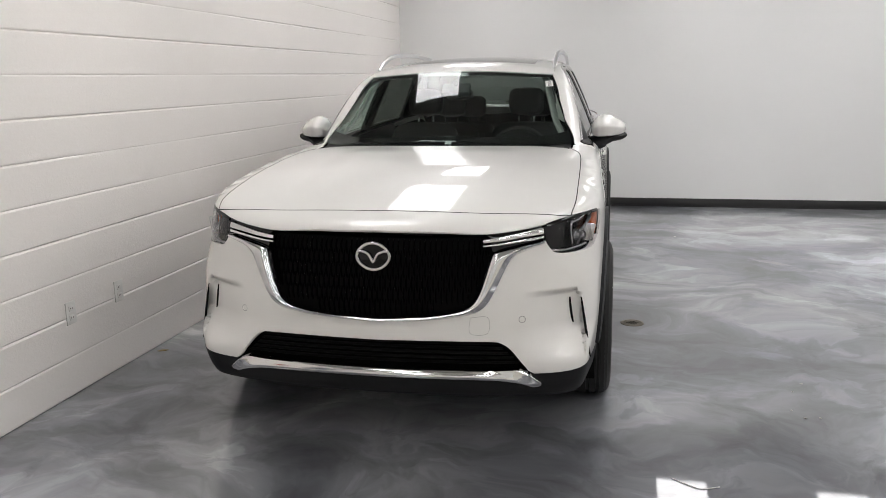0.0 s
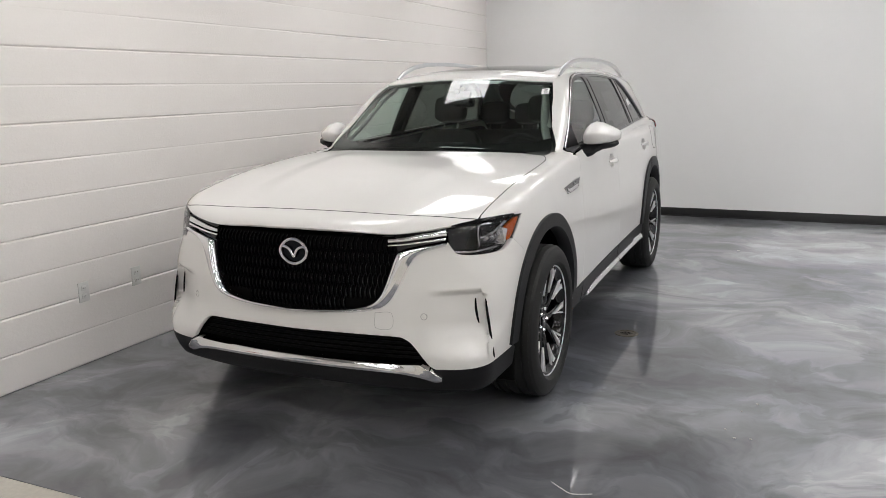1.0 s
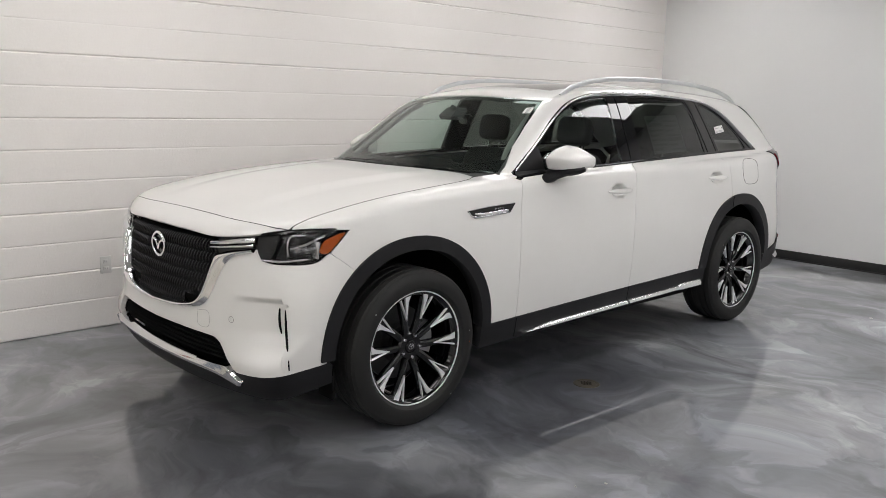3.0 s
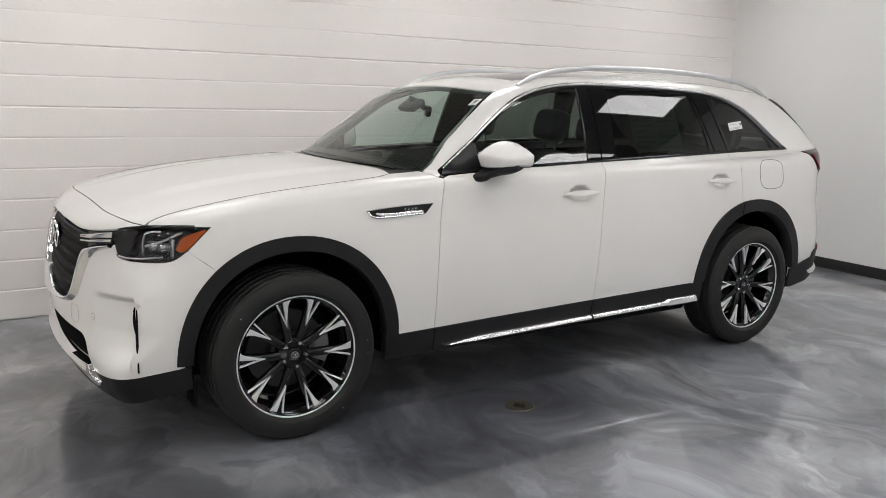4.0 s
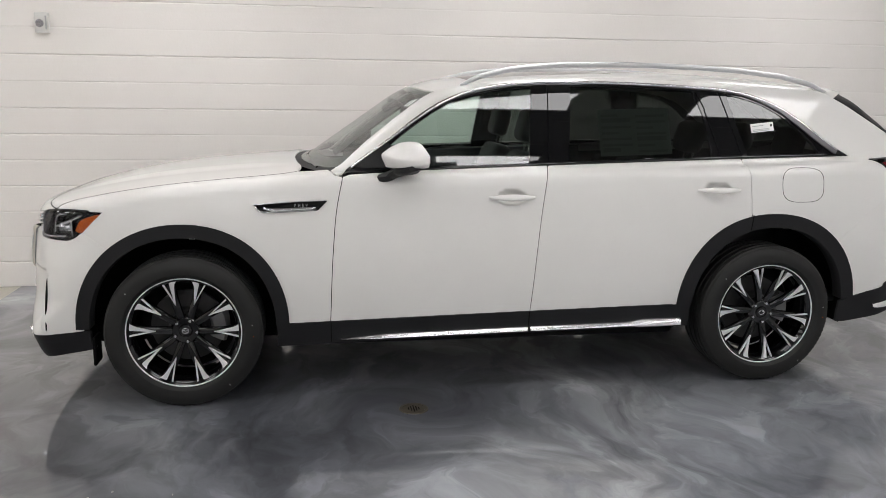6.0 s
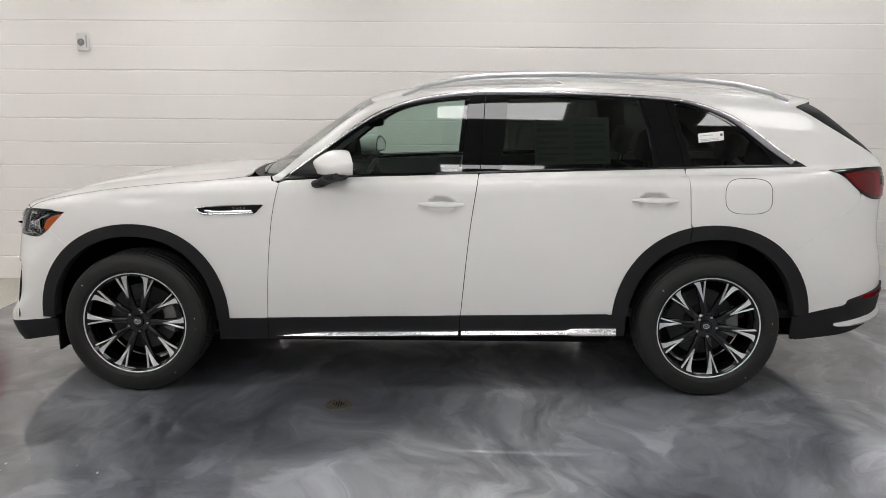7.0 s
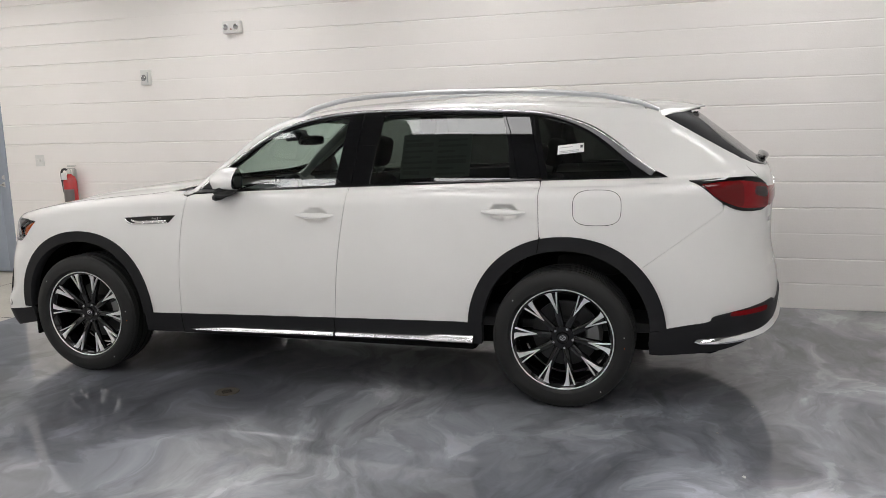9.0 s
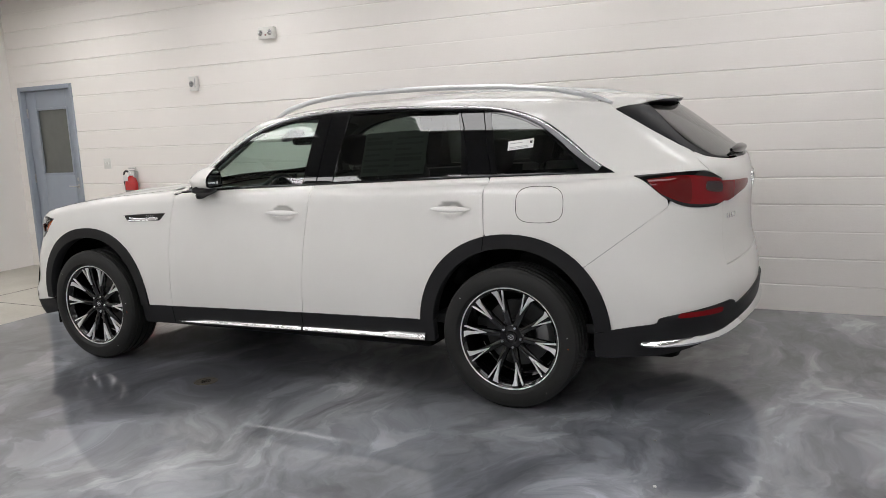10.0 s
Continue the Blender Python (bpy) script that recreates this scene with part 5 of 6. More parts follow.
# mirrors
for sx, d in ((1, front_doors[0]), (-1, front_doors[1])):
    def ob_of(name, geo, mat, label, par, angle=35):
        return part(name, geo if sx > 0 else flipped(geo), mat, par, label, angle)

    # sections from the outer tip to the door side: top, foot, front edge
    xs = [1.052, 1.048, 1.037, 1.005, .955, .918, .885, .863, .850, .845]
    tops = [1.262, 1.272, 1.282, 1.302, 1.326, 1.333, 1.322, 1.300, 1.275, 1.255]
    feet = [1.232, 1.222, 1.213, 1.206, 1.202, 1.200, 1.200, 1.204, 1.214, 1.228]
    noses = [1.168, 1.140, 1.095, 1.038, 1.000, .986, .990, 1.010, 1.050, 1.095]
    rows = []
    for u in np.linspace(0, 9, 28):
        x, zt, zb, yn = (float(np.interp(u, range(10), q)) for q in (xs, tops, feet, noses))
        yr, h = 1.160 + .27 * (x - .845), zt - zb
        deep = yr - yn
        row = curve([(yr, zt - .09 * h), (yr - .06 * deep, zt - .03 * h), (yr - .32 * deep, zt), (yr - .62 * deep, zt - .10 * h), (yn + .07 * deep, zb + .62 * h), (yn, zb + .46 * h), (yn + .07 * deep, zb + .20 * h), (yn + .20 * deep, zb), (yr - .012, zb), (yr, zb + .06 * h)], 3)
        rows.append([(x, y, z) for y, z in row])
    m = ob_of("door_mirror", loft(rows, True, True), PAINT, "white door mirror with a black lower edge", d)
    under = curve([(1.040, 1.140, 1.210), (1.0, 1.118, 1.198), (.94, 1.100, 1.190), (.89, 1.065, 1.174), (.86, 1.030, 1.155), (.825, 1.010, 1.142)], 5)
    ob_of("mirror_base", sweep(under, .135, .050, (.25, 0, 1), 12, square=.7, taper=lambda u: .55 + .45 * min(1, 3.5 * u)), CLAD, "black lower mirror shell and foot", m)
    pane = [(x, 1.160 + .27 * (x - .845) + d, z) for d in (.003, -.004) for x, z in ((.862, 1.216), (1.025, 1.216), (1.038, 1.232), (1.030, 1.262), (.955, 1.308), (.890, 1.306), (.862, 1.276))]
    rim = [(float(x), 1.1615 + .27 * (float(x) - .845), float(z)) for x, z in [(x, zb + .02 * (zt - zb)) for x, zt, zb in zip(xs, tops, feet)] + [(x, zt - .06 * (zt - zb)) for x, zt, zb in zip(xs, tops, feet)][::-1]]
    nr = len(rim)
    back = [(x, y - .006, z) for x, y, z in rim]
    ob_of("mirror_rim", (rim + back, [tuple(range(nr)), tuple(range(2 * nr - 1, nr - 1, -1))] + [(k, (k + 1) % nr, nr + (k + 1) % nr, nr + k) for k in range(nr)]), GLOSSY, "black rim round the mirror glass", m)
    ob_of("mirror_glass", (pane, [tuple(range(7)), tuple(range(13, 6, -1))] + [(k, (k + 1) % 7, 7 + (k + 1) % 7, 7 + k) for k in range(7)]), plain("mirror_silver", (.8, .8, .8), .02, 1.0, vary=.01), "mirror glass", m)
    sail = poly_loop([(.812, belt(.81) + .008), (1.03, 1.325)], [(1.045, 1.30), (1.055, belt(1.055) + .008)])
    v, f, c = panel_geo("roll", sail, .002, .008)
    ob_of("sail_panel", (v, f), BEZEL, "black mirror sail panel", m)

# tail: rear bumper, apron, tailgate, lamps
rb_low = on_form("tail", [(.925, 3.660, .462), (.90, 3.78, .487), (.881, 3.878, .505), (.872, 3.91, .535), (.78, 4.06, .566), (.631, 4.19, .587), (.575, 4.205, .575), (.537, 4.219, .556), (.30, 4.265, .575), (0, 4.28, .580)], 6)
gate_low = on_form("tail", [(0, 4.25, .772), (.3, 4.24, .770), (.60, 4.185, .762)], 6)
gate_side = on_form("tail", [(.60, 4.185, .765), (.604, 4.17, .92), (.602, 4.16, 1.075)], 6)
half = np.concatenate([gate_low, gate_side[1:], np.array([p for p in tl_low if p[1] > 3.94])[1:], rear_seam, sl(arch(*REAR, 137.5, 174.2, 16)), rb_low])
loop = np.concatenate([half, (half[::-1] * flipx)[1:-1]])
panel("rear_bumper", "tail", loop, PAINT, car, "white rear bumper", both=False, depth=.025)
ap_low = on_form("tail", [(0, 4.25, .47), (.35, 4.235, .463), (.60, 4.16, .432), (.73, 4.085, .398), (.83, 3.92, .350), (.897, 3.68, .320)], 6)
half = np.concatenate([ap_low, sl([(3.63, .318), (3.580, .322), (3.576, .38), (3.580, .445), (3.63, .455)]), rb_low])
loop = np.concatenate([half, (half[::-1] * flipx)[1:-1]])
panel("rear_apron", "tail", loop, CLAD, car, "matt black rear bumper apron", both=False, depth=.014, off=.012)
strip_low = on_form("tail", [(.890, 3.800, .402), (.875, 3.845, .391), (.794, 4.028, .397), (.631, 4.170, .423), (.354, 4.240, .449), (0, 4.262, .457)], 6)
strip_up = on_form("tail", [(.886, 3.817, .413), (.800, 4.029, .430), (.715, 4.128, .440), (.672, 4.160, .447), (.541, 4.214, .468), (.30, 4.250, .482), (0, 4.267, .488)], 6)
pair("apron_strip", band(strip_low, strip_up, (.030, .034, .032, .026, .020, .014), 70, .02), CHROME, car, "chrome strip across the rear apron", 50)
rf = on_form("tail", [(.837, 3.992, .556), (.76, 4.09, .562), (.687, 4.159, .566), (.680, 4.164, .552), (.690, 4.155, .540), (.76, 4.085, .537), (.836, 3.991, .533), (.842, 3.98, .545), (.837, 3.992, .556)], 3)[:-1]
panel("rear_reflector", "tail", rf, RED, car, "dark red bumper reflector", off=.015, depth=.006, fine=.4)

g_top = on_form("tail", [(.650, 4.088, 1.230), (.666, 4.062, 1.281), (.642, 4.022, 1.334), (.606, 4.078, 1.309), (.5, 4.13, 1.290), (.392, 4.163, 1.280), (.2, 4.18, 1.274), (0, 4.19, 1.271)], 6)
half = np.concatenate([gate_low + np.array([0, 0, .006]), gate_side[1:] - np.array([.002, 0, 0]), on_form("tail", [(.598, 4.15, 1.205), (.648, 4.09, 1.224)], 4), g_top[1:]])
loop = np.concatenate([half, (half[::-1] * flipx)[1:-1]])
panel("tailgate", "tail", loop, PAINT, car, "white tailgate", both=False, depth=.025)
panel("tail_lamp", "tail", np.concatenate([tl_top, tl_low[:-1]]), GLOSSY, car, "red wraparound tail lamp in a black surround", off=.006, depth=.03, fine=.7)
glow = on_form("tail", [(.806, 3.820, 1.196), (.744, 3.970, 1.208), (.685, 4.072, 1.205), (.607, 4.146, 1.188), (.604, 4.157, 1.094), (.70, 4.098, 1.084), (.779, 4.003, 1.094), (.820, 3.905, 1.136), (.818, 3.850, 1.172), (.806, 3.820, 1.196)], 4)[:-1]
panel("lamp_lens", "tail", glow, RED, car, "bright red lamp lens", off=.010, depth=.006, fine=.5)
dim = on_form("tail", [(.806, 3.824, 1.194), (.770, 3.930, 1.203), (.735, 4.000, 1.206), (.750, 4.02, 1.15), (.770, 4.013, 1.096), (.818, 3.908, 1.138), (.816, 3.855, 1.171), (.806, 3.824, 1.194)], 4)[:-1]
panel("lamp_wing", "tail", dim, DARKRED, car, "dark red lamp wing", off=.0125, depth=.004, fine=.5)
clear = on_form("tail", [(.692, 4.080, 1.190), (.622, 4.142, 1.182), (.630, 4.144, 1.137), (.700, 4.084, 1.146), (.692, 4.080, 1.190)], 3)[:-1]
panel("reverse_lamp", "tail", clear, SMOKE, car, "smoked reversing lens", off=.014, depth=.004, fine=.5)
inner = on_form("back", [(.600, 4.15, 1.190), (.40, 4.2, 1.178), (.20, 4.22, 1.168), (.18, 4.22, 1.150), (.25, 4.22, 1.128), (.42, 4.19, 1.108), (.600, 4.15, 1.090), (.600, 4.15, 1.190)], 4)[:-1]
panel("tailgate_lamp", "back", inner, RED, car, "red lamp on the tailgate", off=.008, depth=.015, fine=.6)
part("tail_emblem", moved(sweep([(.055 * math.cos(a), 0, .043 * math.sin(a)) for a in np.linspace(0, 2 * math.pi, 33)], .012, .01, (0, 1, 0)), pose(0, 4.245, 1.15)), CHROME, car, "chrome oval emblem ring")
for x0, w in ((.44, .022), (.475, .03), (.512, .022), (.54, .022)):
    c = place("back", np.array([(x0, 1.005)]))[0]
    part("badge_bar", moved(box(-w / 2 + .004, w / 2 - .004, -.003, .003, -.012, .012, .002), Matrix.Translation(Vector(c) + Vector((0, .002, 0))) @ pose(0, 0, 0, 0, 0, -18)), CHROME, car)

# hatch glass, its black sides, spoiler, rear wiper
hg = [(.44, 4.145, 1.288), (.555, 4.085, 1.318), (.602, 3.995, 1.378), (.587, 3.925, 1.435), (.533, 3.844, 1.508), (.458, 3.771, 1.569)]
glass_low = on_form("tail", [(0, 4.18, 1.279), (.2, 4.17, 1.282), (.33, 4.155, 1.284), hg[0]], 5)
half = np.concatenate([glass_low, on_form("tail", hg, 5)[1:], on_form("tail", [hg[-1], (.25, 3.79, 1.575), (0, 3.80, 1.58)], 5)[1:]])
loop = np.concatenate([half, (half[::-1] * flipx)[1:-1]])
panel("hatch_glass", "tail", loop, PRIVACY, car, "dark tinted rear window", off=.004, depth=.006, both=False)
trim_out = on_form("tail", [(.613, 3.632, 1.562), (.640, 3.738, 1.501), (.651, 3.853, 1.434), (.650, 3.95, 1.377), (.641, 4.018, 1.340), (.600, 4.077, 1.312), (.5, 4.128, 1.293), hg[0]], 5)
fin_foot = on_form("tail", [hg[-1], (.53, 3.72, 1.575), (.613, 3.632, 1.562)], 5)
hs = np.concatenate([trim_out, on_form("tail", hg, 5)[1:], fin_foot[1:-1]])
panel("hatch_side_trim", "tail", hs, CLAD, car, "black trim beside the rear window", off=.003, depth=.01)
fin_top = np.array([(.612 - .142 * u, 3.626 + .138 * u, 1.563 + .036 * u) for u in np.linspace(0, 1, len(fin_foot))])
pair("spoiler_fin", loft([[tuple(p) for p in fin_top], [tuple(p) for p in lifted(fin_foot[::-1], .003)]]), CLAD, car, "black fin under the spoiler's end", 60)


def spoiler(grow, drop, thick):
    """The roof's overhang: a broad blade with slanted ends, and the darker blade beneath it."""
    rows, wide = [], .609 - grow
    for x in np.linspace(-wide, wide, 49):
        q = abs(x)
        y0 = float(np.interp(q, [0, .50, .57, .609], [3.516, 3.516, 3.545, 3.614]))
        y1 = float(np.interp(q, [0, .15, .30, .42, .472, .609], [3.850, 3.842, 3.815, 3.786, 3.766, 3.620])) - grow
        z0 = float(place("top", np.array([(x, y0)]))[0][2]) + .0005 - drop
        z1 = float(np.interp(q, [0, .30, .472, .609], [1.622, 1.619, 1.607, 1.563])) - drop
        top = []
        for u in np.linspace(0, 1, 9):
            top.append((x, y0 + (max(y1, y0 + .004) - y0) * u, z0 + (z1 - z0) * u + .010 * math.sin(math.pi * u) * min(1, (.62 - q) * 6)))
        low = [(px, py, pz - thick * (1 + 1.2 * (1 - k / 8))) for k, (px, py, pz) in enumerate(top)]
        rows.append(top + [(x, top[-1][1] + .003, top[-1][2] - thick * .5)] + low[::-1])
    return loft(rows, True, True)


part("roof_spoiler", spoiler(0, 0, .009), PAINT, car, "white roof spoiler over the rear window", 40)
part("spoiler_underside", spoiler(.03, .012, .010), CLAD, car, "black underside of the spoiler", 40)
p = lifted(on_form("tail", [(.30, 4.150, 1.302), (.20, 4.165, 1.306), (.08, 4.175, 1.310), (-.06, 4.18, 1.312)], 6), .021)
rw = part("rear_wiper", sweep(p, .050, .046, gradient(p), 12, taper=lambda u: .15 + .85 * math.sin(math.pi * (.04 + .62 * u)) ** .8), GLOSSY, car, "black rear wiper under a smooth cap", 60)

# under the skin
shell_top = [(.60, 1.12), (1.0, 1.13), (2.0, 1.16), (3.0, 1.19), (3.7, 1.19), (3.9, 1.10)]
body_low = np.concatenate([side_line(shell_top, 8), sl([(3.85, .70), (3.70, .50)]), sl(arch(3.12, .545, .57, 178, 2, 24)), sl([(2.5, .33), (.6, .30)]), sl(arch(0, .535, .55, 178, 35, 24)), sl([(-.38, .80), (-.30, .95), (.2, 1.08)])])
# a dark sheet added behind the panels so their gaps read as shade
panel("inner_shell", "roll", body_low, DARK, car, "dark sheet added behind the body panels", off=-.035, depth=0)
upper_in = np.concatenate([side_line(DLO[1:], 4) + np.array([0, 0, .012]), sl([(3.72, 1.21), (3.9, 1.25)]), side_line([(3.75, 1.45), (3.6, 1.52), (3.3, 1.62), (2.9, 1.655), (2.0, 1.675), (1.5, 1.645), (1.25, 1.56), (.95, 1.35)], 5)])
panel("pillar_lining", "roll", upper_in, LINER, car, "pale grey pillar lining", off=-.045, depth=0)
hl_loop = np.array([(-.56, 1.32), (0, 1.27), (.56, 1.32), (.55, 3.5), (0, 3.56), (-.55, 3.5)])
panel("headliner", "top", np.c_[hl_loop, 0 * hl_loop[:, 0]], LINER, car, "pale grey headliner", off=-.05, depth=0, both=False)
panel("front_inner", "nose", np.concatenate([mirrored(on_form("nose", [(0, -.70, 1.0), (.5, -.68, .985), (.86, -.45, .95)])), mirrored(on_form("nose", [(0, -.82, .28), (.5, -.77, .28), (.85, -.55, .30)]))[::-1]]), DARK, car, "dark space behind the bumper", off=-.09, depth=0, both=False)
panel("rear_inner", "tail", np.concatenate([mirrored(on_form("tail", [(0, 4.2, 1.2), (.5, 4.15, 1.2), (.75, 3.9, 1.15)])), mirrored(on_form("tail", [(0, 4.25, .50), (.5, 4.2, .48), (.84, 3.85, .45)]))[::-1]]), DARK, car, "dark space behind the tail", off=-.04, depth=0, both=False)
part("underbody", join(box(-.62, .62, -.70, 3.95, .24, .40, .05), box(-.88, .88, .50, 2.62, .27, .42, .03), box(-.60, .60, 3.66, 3.92, .36, .46, .05)), DARK, car, "dark underbody pan")
for c, a, b in ((0, .50, .51), (3.13, .515, .53)):
    arc = arch(c, a, b, -10, 190, 30)
    well = join(loft([[(x, y, z) for x in (.50, .70, .87 if z < .46 else .92)] for y, z in arc]), ([(.50, y, z) for y, z in arc], [tuple(range(len(arc)))]))
    pair("wheel_well", well, DARK, car, "black wheel arch liner")
for x in (-.86, .86):
    part("air_deflector", box(x - .07, x + .05, -.45, -.435, .215, .36, .006), DARK, car, "black air deflector ahead of the wheel")


tag = part("arch_tag", box(.700, .704, .004, .052, .812, .826, .001), PAPER, car, "small white tag inside the front wheel arch")
part("print_bar", box(.7042, .7048, .012, .044, .817, .821, 0), INK, tag)


# wheels, made for the left flank about the hub and turned for the right
def spoke(k, turn):
    """One forked arm: black web, a broad and a slim bright prong. Arms stand in pairs round five openings."""
    side = 1 if k % 2 else -1
    tilt = radians(90 + turn + 72 * (k // 2) + side * 18)

    def at(r, a):
        return r * math.cos(tilt + side * radians(a)), r * math.sin(tilt + side * radians(a))

    # the black arm: a rounded bar that broadens towards the rim
    arm = sweep([(-.014 - .012 * min(1, max(0, (r - .12) / .08)), *at(r, a)) for r, a in ((.040, 2.0), (.075, 1.2), (.11, .4), (.15, 0), (.19, -.6), (.23, -1.6), (.255, -2.2), (.272, -2.6))], .046, .036, (1, 0, 0), 14, square=.80, taper=lambda u: .80 + .20 * u + .70 * max(0, u - .55))
    broad = [at(.140, -.3), at(.17, -2.5), at(.20, -4.6), at(.23, -6.0), at(.25, -7.2), at(.263, -9.2), at(.275, -13.5), at(.2765, -2.2), at(.24, -1.6), at(.20, -.9), at(.165, .4)]
    slim = [at(.140, .3), at(.165, 1.7), at(.20, 3.2), at(.24, 4.6), at(.276, 5.6), at(.276, 3.7), at(.24, 2.8), at(.20, 1.5), at(.165, .5)]
    return arm, broad, slim


def dish(geo, lift=0.0):
    """Bends a flat plate to the wheel's dished face."""
    return [(x + lift + float(np.interp(math.hypot(y, z), [0, .06, .14, .24, .27], [.0, .006, .020, .034, .036])), y, z) for x, y, z in geo[0]], geo[1]


def wheel(y, x, turn):
    hub = thing("wheel", "", "")
    hub.parent = car
    hub.matrix_basis = pose(abs(x), y, .386) if x > 0 else pose(-abs(x), y, .386, 0, 0, 180)
    tread = [(.108, .378), (.118, .372), (.130, .352), (.136, .325), (.132, .298), (.118, .284), (.108, .279)]
    grooves = []
    for gx in (-.075, -.027, .027, .075):
        grooves += [(gx - .008, .3865), (gx - .0055, .379), (gx + .0055, .379), (gx + .008, .3865)]
    prof = [(-a, b) for a, b in reversed(tread)] + [(-.104, .383)] + grooves + [(.104, .383)] + tread
    tyre = revolve([(a - .058, b) for a, b in prof], 96)
    t = part("tyre", tyre, RUBBER, hub, "black road tyre", 28)
    lugs = []
    for k in range(90):
        a = 2 * math.pi * k / 90
        for s in (1, -1):
            lugs.append(moved(box(s * .097 - .058 - .010, s * .097 - .058 + .009, -.005, .005, .371, .3832, 0), pose(0, 0, 0, math.degrees(a) + 1.2 * s)))
    tagged(part("tread_shoulder", join(*lugs), RUBBER, t), kind="stuff")
    ring = [(a - .058, b) for a, b in ((.1285, .3005), (.1322, .3015), (.1335, .3045), (.1325, .3075))]
    part("sidewall_ring", revolve(ring, 96), RUBBER, t)
    for a, rr in ((-4, .337), (6, .335), (-52, .345), (141, .338)):
        part("sidewall_mark", moved(puff(0, 0, 0, .0012, .0030, .0030, .8, 6, 10), pose(.0755 - .12 * max(0, rr - .335), rr * math.cos(radians(a)), rr * math.sin(radians(a)))), INK if a != -4 else AMBER, t)
    r = part("rim", join(revolve([(-.165, .262), (-.15, .25), (-.02, .245), (.03, .252), (.046, .266), (.052, .276), (.050, .281), (.044, .283)], 80), dish(moved(revolve([(-.05, .075), (-.008, .072), (.004, .062), (.006, .034), (.0, .033), (-.002, 0)], 40), pose(0, 0, 0)))), RIM, hub, "gloss black alloy rim")
    part("rim_lip", revolve([(.046, .2745), (.0555, .2755), (.0565, .2765), (.0565, .2805), (.050, .2835)], 96), MACHINED, r, "machined bright rim edge")
    for k in range(10):
        arm, pa, pb = spoke(k, turn)
        s = part("spoke", dish(arm), RIM, r, "forked black spoke with machined tips", 25)
        SPOKES.append((s, dish(prism(pa, -.004, .0085, .0015)), dish(prism(pb, -.004, .0085, .0015)), hub))
    part("centre_cap", moved(join(revolve([(0, .030), (.012, .030), (.014, .026), (.013, .024)], 32), disc(.0132, .0245)), pose(.0, 0, 0)), GLOSSY, hub, "black hub cap with a bright emblem")
    em = [(.0142, .016 * math.cos(a), .0125 * math.sin(a)) for a in np.linspace(0, 2 * math.pi, 25)]
    part("cap_emblem", join(sweep(em, .0035, .002, (1, 0, 0), 6), sweep([(.0142, -.014, .004), (.0142, -.005, .003), (.0142, 0, -.005), (.0142, .005, .003), (.0142, .014, .004)], .003, .002, (1, 0, 0), 6)), CHROME, hub)
    for k in range(5):
        a = radians(64 + 72 * k)
        part("wheel_nut", moved(revolve([(-.01, .0115), (.010, .0105), (.014, .007), (.014, 0)], 6), pose(.006, .056 * math.cos(a), .056 * math.sin(a))), SATIN, hub)
    part("brake_disc", join(revolve([(-.12, .10), (-.12, .185), (-.095, .185), (-.095, .10), (-.085, .09), (-.06, .085), (-.06, 0)], 64)), STEEL, hub, "steel brake disc")
    cal = [(math.cos(a), math.sin(a)) for a in np.linspace(radians(-24), radians(24), 9)]
    sgn = 1 if x > 0 else -1
    rows = [[(-.075, sgn * .115 * c, .115 * s), (-.055, sgn * .13 * c, .13 * s), (-.052, sgn * .19 * c, .19 * s), (-.075, sgn * .205 * c, .205 * s), (-.13, sgn * .205 * c, .205 * s), (-.13, sgn * .115 * c, .115 * s)] for c, s in cal]
    geo = loft(rows, True, True)
    part("brake_caliper", geo if sgn > 0 else (geo[0], [tuple(reversed(q)) for q in geo[1]]), CASTING, hub, "grey brake caliper")
    part("dust_shield", disc(-.135, .235), DARK, hub)


SPOKES = []
for y in (0, 3.12):
    for x in (.905, -.905):
        wheel(y, x, 29 if y else -2)
for s, a, b, hub in SPOKES:
    # bright tips lie on the face of the black web
    part("spoke_face", join(a, b), MACHINED, hub, "machined bright spoke tips", 25)

# cabin
floor_geo = join(box(-.80, .80, .85, 3.75, .40, .46, .02), box(-.14, .14, .9, 2.2, .46, .70, .05))
part("cabin_floor", floor_geo, DASH, car, "black cabin floor and centre console")
rows = []
for x in np.linspace(-.74, .74, 25):
    q = abs(x) / .74
    y0 = .68 + .13 * q**2
    hump = .03 * math.exp(-((x - .38) / .17) ** 2)
    rows.append([(x, y0, 1.10), (x, y0 + .10, 1.145 - .02 * q), (x, y0 + .25, 1.150 - .02 * q + hump), (x, y0 + .36, 1.115 + hump * .6), (x, y0 + .40, 1.05), (x, y0 + .37, .95), (x, y0 + .30, .80), (x, y0 + .10, .70)])
part("dashboard", loft(rows), DASH, car, "soft black dashboard", 40)
part("centre_display", moved(box(-.15, .15, -.008, .008, -.045, .045, .006), pose(-.02, .985, 1.165, -8)), GLOSSY, car, "wide black dashboard screen")
part("dash_paper", moved(box(-.06, .06, -.09, .09, 0, .002, 0), pose(.50, .86, 1.165, 4, 0, 12)), PAPER, car, "white paper lying on the dashboard")
SW = Matrix.Translation((.385, 1.19, 1.075)) @ pose(0, 0, 0, -26)
steer = part("steering_wheel", moved(sweep([(.185 * math.cos(a), 0, .18 * math.sin(a)) for a in np.linspace(0, 2 * math.pi, 49)], .030, .030, (0, 1, 0), 10, square=1), SW), LEATHER, car, "black leather steering wheel")
part("wheel_hub", moved(join(puff(0, -.02, -.01, .075, .035, .06, .6, 10, 20), box(-.175, .175, -.02, .0, -.022, .012, .008), box(-.022, .022, -.02, 0, -.17, 0, .008)), SW), DASH, steer)
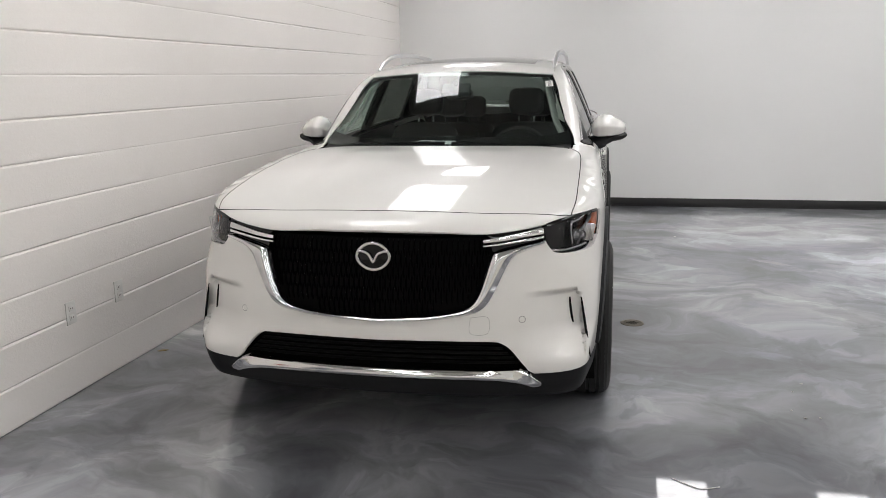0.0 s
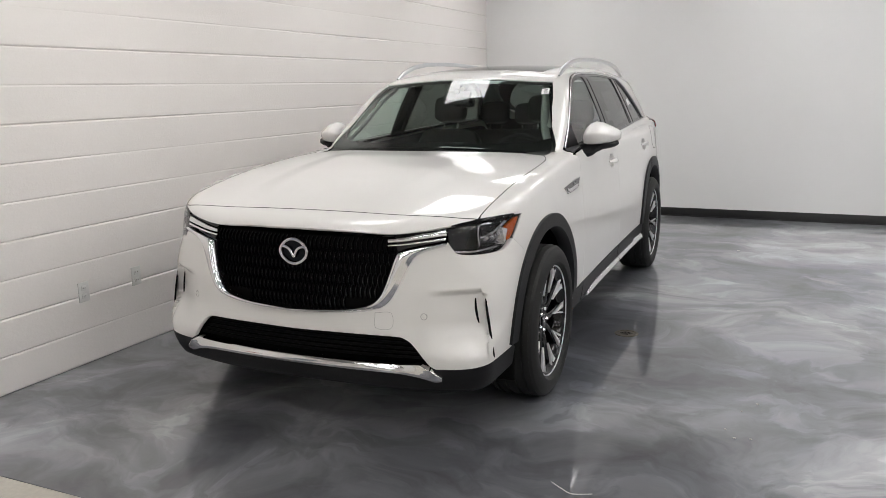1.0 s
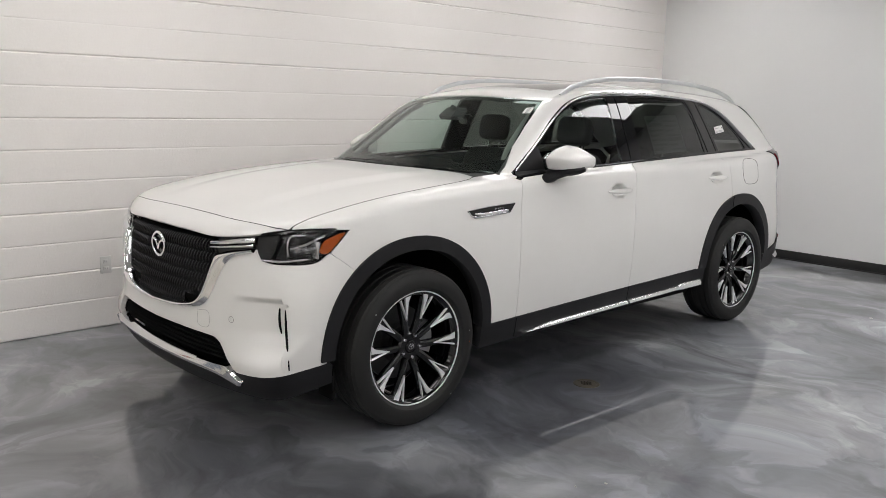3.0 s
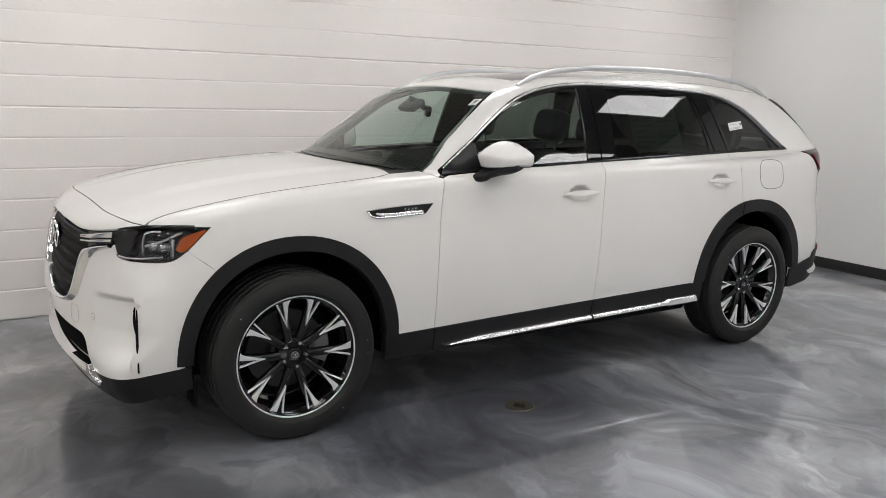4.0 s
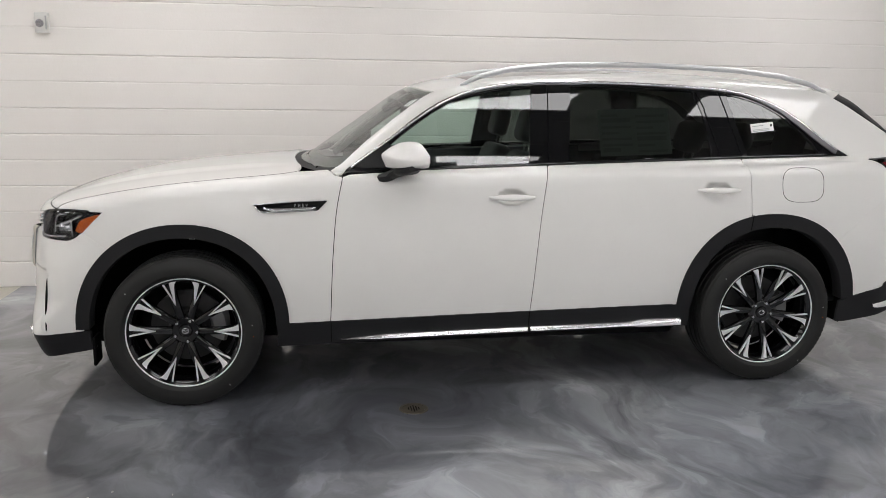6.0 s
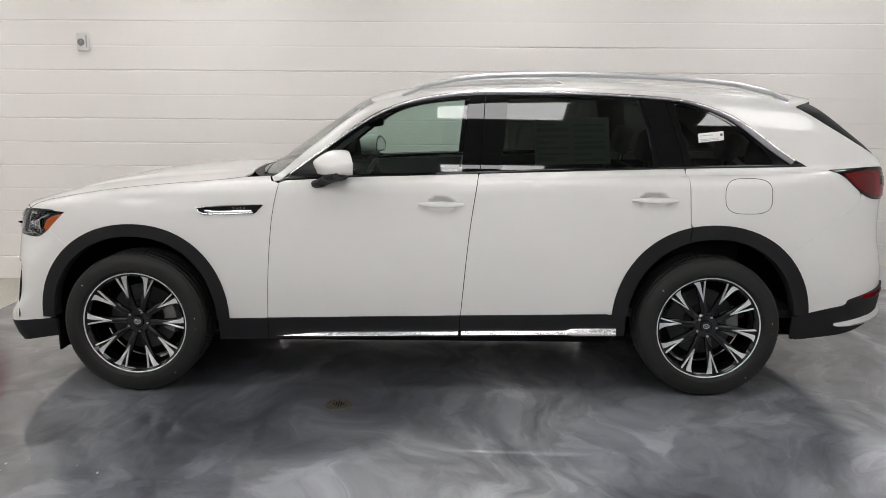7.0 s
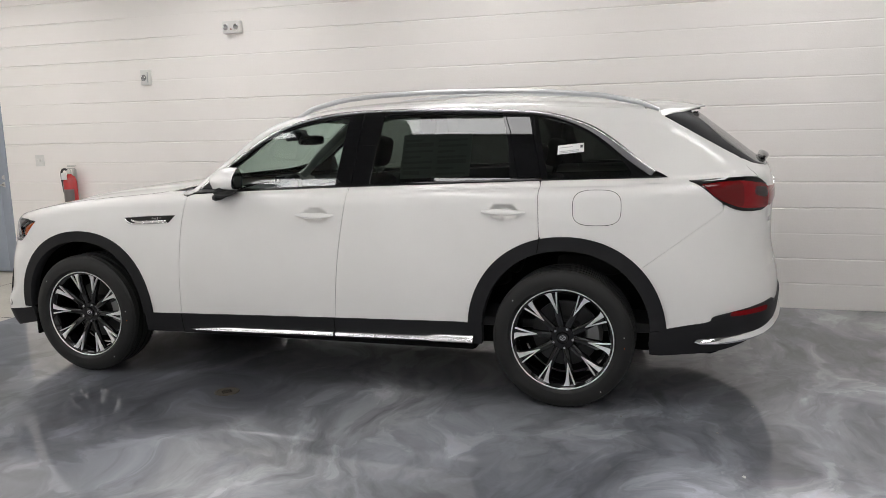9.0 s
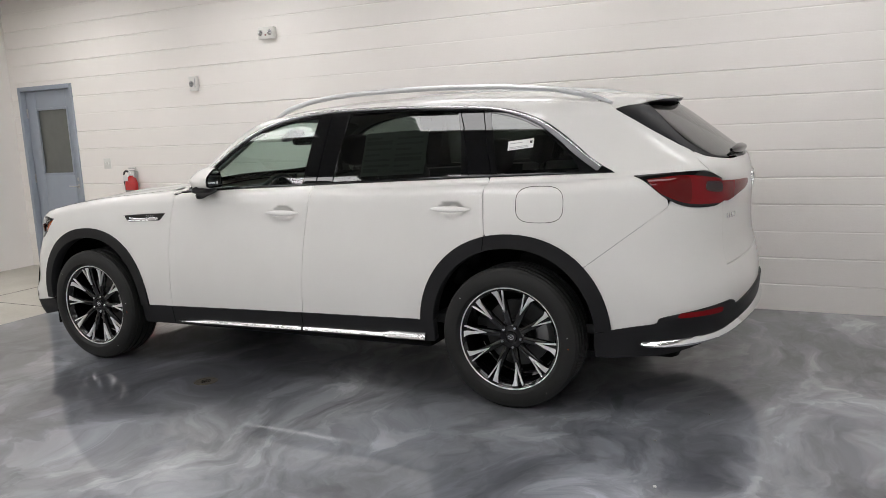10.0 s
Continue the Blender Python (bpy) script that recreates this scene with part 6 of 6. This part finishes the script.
part("wheel_trim", moved(join(box(-.14, -.08, .0, .006, -.03, -.01, .003), box(.08, .14, .0, .006, -.03, -.01, .003)), SW), SATIN, steer)
mir = part("interior_mirror", moved(puff(0, 0, 0, .105, .020, .033, .45, 10, 24), pose(0.0, 1.225, 1.455, -6, 0, -28)), GLOSSY, car, "black interior mirror")
part("mirror_stem", join(sweep([(.0, 1.10, 1.53), (.0, 1.15, 1.51), (.0, 1.21, 1.47)], .03, .03, (1, 0, 0), 8), moved(box(-.09, .09, -.05, .05, -.018, .018, .012), pose(0, 1.112, 1.490, 35))), DASH, mir)


def seat(x, y, wide=.25, back=.60, rest=True, tilt=-14, z=.58):
    s = part("seat", puff(0, 0, 0, wide, .26, .085, .45, 14, 28), LEATHER, car, "black leather seat", at=pose(x, y, z + .10))
    lean = pose(0, .25, .02, tilt)
    part("backrest", moved(join(puff(0, 0, back / 2, wide * .98, .075, back / 2 + .02, .42, 16, 28), puff(-wide * .82, -.05, back * .42, .05, .055, back * .38, .6, 12, 14), puff(wide * .82, -.05, back * .42, .05, .055, back * .38, .6, 12, 14)), lean), LEATHER, s)
    if rest:
        h = part("headrest", moved(puff(0, -.03, back + .165, .125, .055, .095, .5, 12, 22), lean), LEATHER, s)
        part("headrest_posts", moved(join(box(-.06, -.048, -.01, .002, back - .02, back + .12, .003), box(.048, .06, -.01, .002, back - .02, back + .12, .003)), lean), SATIN, h)


for x in (-.37, .37):
    seat(x, 1.48, .26, .58, z=.54)
    seat(x, 2.50, .25, .50, z=.56)
    seat(x * .8, 3.22, .22, .40, z=.62)
for sx in (1, -1):
    rows = [[(sx * x, y, z) for x, z in ((.845, .50), (.80, .52), (.79, .85), (.745, .92), (.77, 1.06), (.80, 1.150 + .032 * (y - .9)))] for y in np.linspace(.85, 2.58, 14)]
    g = loft(rows)
    part("door_lining", g if sx < 0 else (g[0], [tuple(reversed(f)) for f in g[1]]), DASH, car, "black inner door lining")

# papers on the glass
def sticker(pts_yz, off, name, label, mat=PAPER, sx=1):
    q = sl(pts_yz)
    n = gradient(q)
    verts = [*(q + n * off), *(q + n * (off - .0008))]
    geo = ([tuple(v) for v in verts], [(0, 1, 2, 3), (7, 6, 5, 4), (0, 4, 5, 1), (1, 5, 6, 2), (2, 6, 7, 3), (3, 7, 4, 0)])
    return part(name, geo if sx > 0 else flipped(geo), mat, car, label)


def quad(y0, z0, y1, z1, w, h, slope):
    return [(y0, z0 + h), (y0 + w, z0 + h + slope * w), (y0 + w, z0 + slope * w), (y0, z0)]


st = sticker(quad(3.068, 1.377, 0, 0, .142, .048, .10), -.007, "window_sticker", "small white printed sticker on the quarter window")
for z in (1.378, 1.385, 1.405):
    sticker(quad(3.078, z + .005, 0, 0, .105 if z < 1.4 else .07, .004, .10), -.0063, "print_bar", "", INK)
sticker(quad(3.190, 1.413, 0, 0, .013, .013, .10), -.0063, "print_dot", "", PRINT)
SHEETINK = plain("sheet_print", (.24, .255, .24), .6)
big = sticker(quad(2.17, 1.255, 0, 0, .41, .245, .03), -.013, "price_sheet", "white printed price sheet behind the rear door window", plain("sheet_paper", (.36, .38, .36), .6))
for k in range(14):
    yy, zz = 2.185 + .20 * (k % 2), 1.275 + .031 * (k // 2)
    sticker(quad(yy, zz, 0, 0, .17 if k % 3 else .10, .012 if k % 5 else .022, .03), -.0122, "print_bar", "", SHEETINK)
tag_q = place("top", np.array([(.560, 1.135), (.605, 1.155), (.595, 1.205), (.552, 1.183)])) + np.array([0, .004, -.006])
c = tag_q.mean(0)
nn = gradient(np.array([c]))[0]
part("windshield_tag", ([tuple(v) for v in [*(tag_q + nn * .0065), *(tag_q + nn * .0057)]], [(3, 2, 1, 0), (4, 5, 6, 7), (0, 1, 5, 4), (1, 2, 6, 5), (2, 3, 7, 6), (3, 0, 4, 7)]), PAPER, car, "small white stock tag behind the windshield")
for k in range(4):
    a = tag_q[0] + (tag_q[3] - tag_q[0]) * (.15 + .2 * k)
    b = tag_q[1] + (tag_q[2] - tag_q[1]) * (.15 + .2 * k)
    p0, p1 = a + (b - a) * .3, a + (b - a) * .75
    part("print_bar", sweep([tuple(p0 + nn * .0072), tuple((p0 + p1) / 2 + nn * .0072), tuple(p1 + nn * .0072)], .006, .001, tuple(nn), 6), PRINT, car)


# -- courses of the block wall: painted over, with uneven bed joints
def courses():
    rnd = random.Random(7)
    for c in range(int(HIGH / COURSE)):
        z0, z1 = c * COURSE, (c + 1) * COURSE
        spans = [(NEAR, DOOR[0]), (DOOR[1], END)] if z0 < DOOR[2] - .15 else [(NEAR, END)]
        for y0, y1 in spans:
            set_back = rnd.uniform(0, .0012)
            rows = []
            for y in np.linspace(y0, y1, max(2, int((y1 - y0) / .1))):
                def deep(level):
                    k = noise.noise(Vector((y * .55, level * 7.3, 1.7))) + .35 * noise.noise(Vector((y * 2.6, level * 3.1, 5.2)))
                    return .0010 + .0078 * min(1, max(0, .60 + 1.4 * k))
                a, b = deep(c), deep(c + 1)
                x = -set_back + .0007 * noise.noise(Vector((y * 1.3, c * 2.1, .4)))
                rows.append([(x - a, y, z0), (x - a * .3, y, z0 + .004), (x, y, z0 + .009), (x, y, z1 - .010), (x - b * .35, y, z1 - .0045), (x - b, y, z1)])
            link("course", mesh_of("course", *loft(rows), WALLPAINT, 6), wall)


courses()
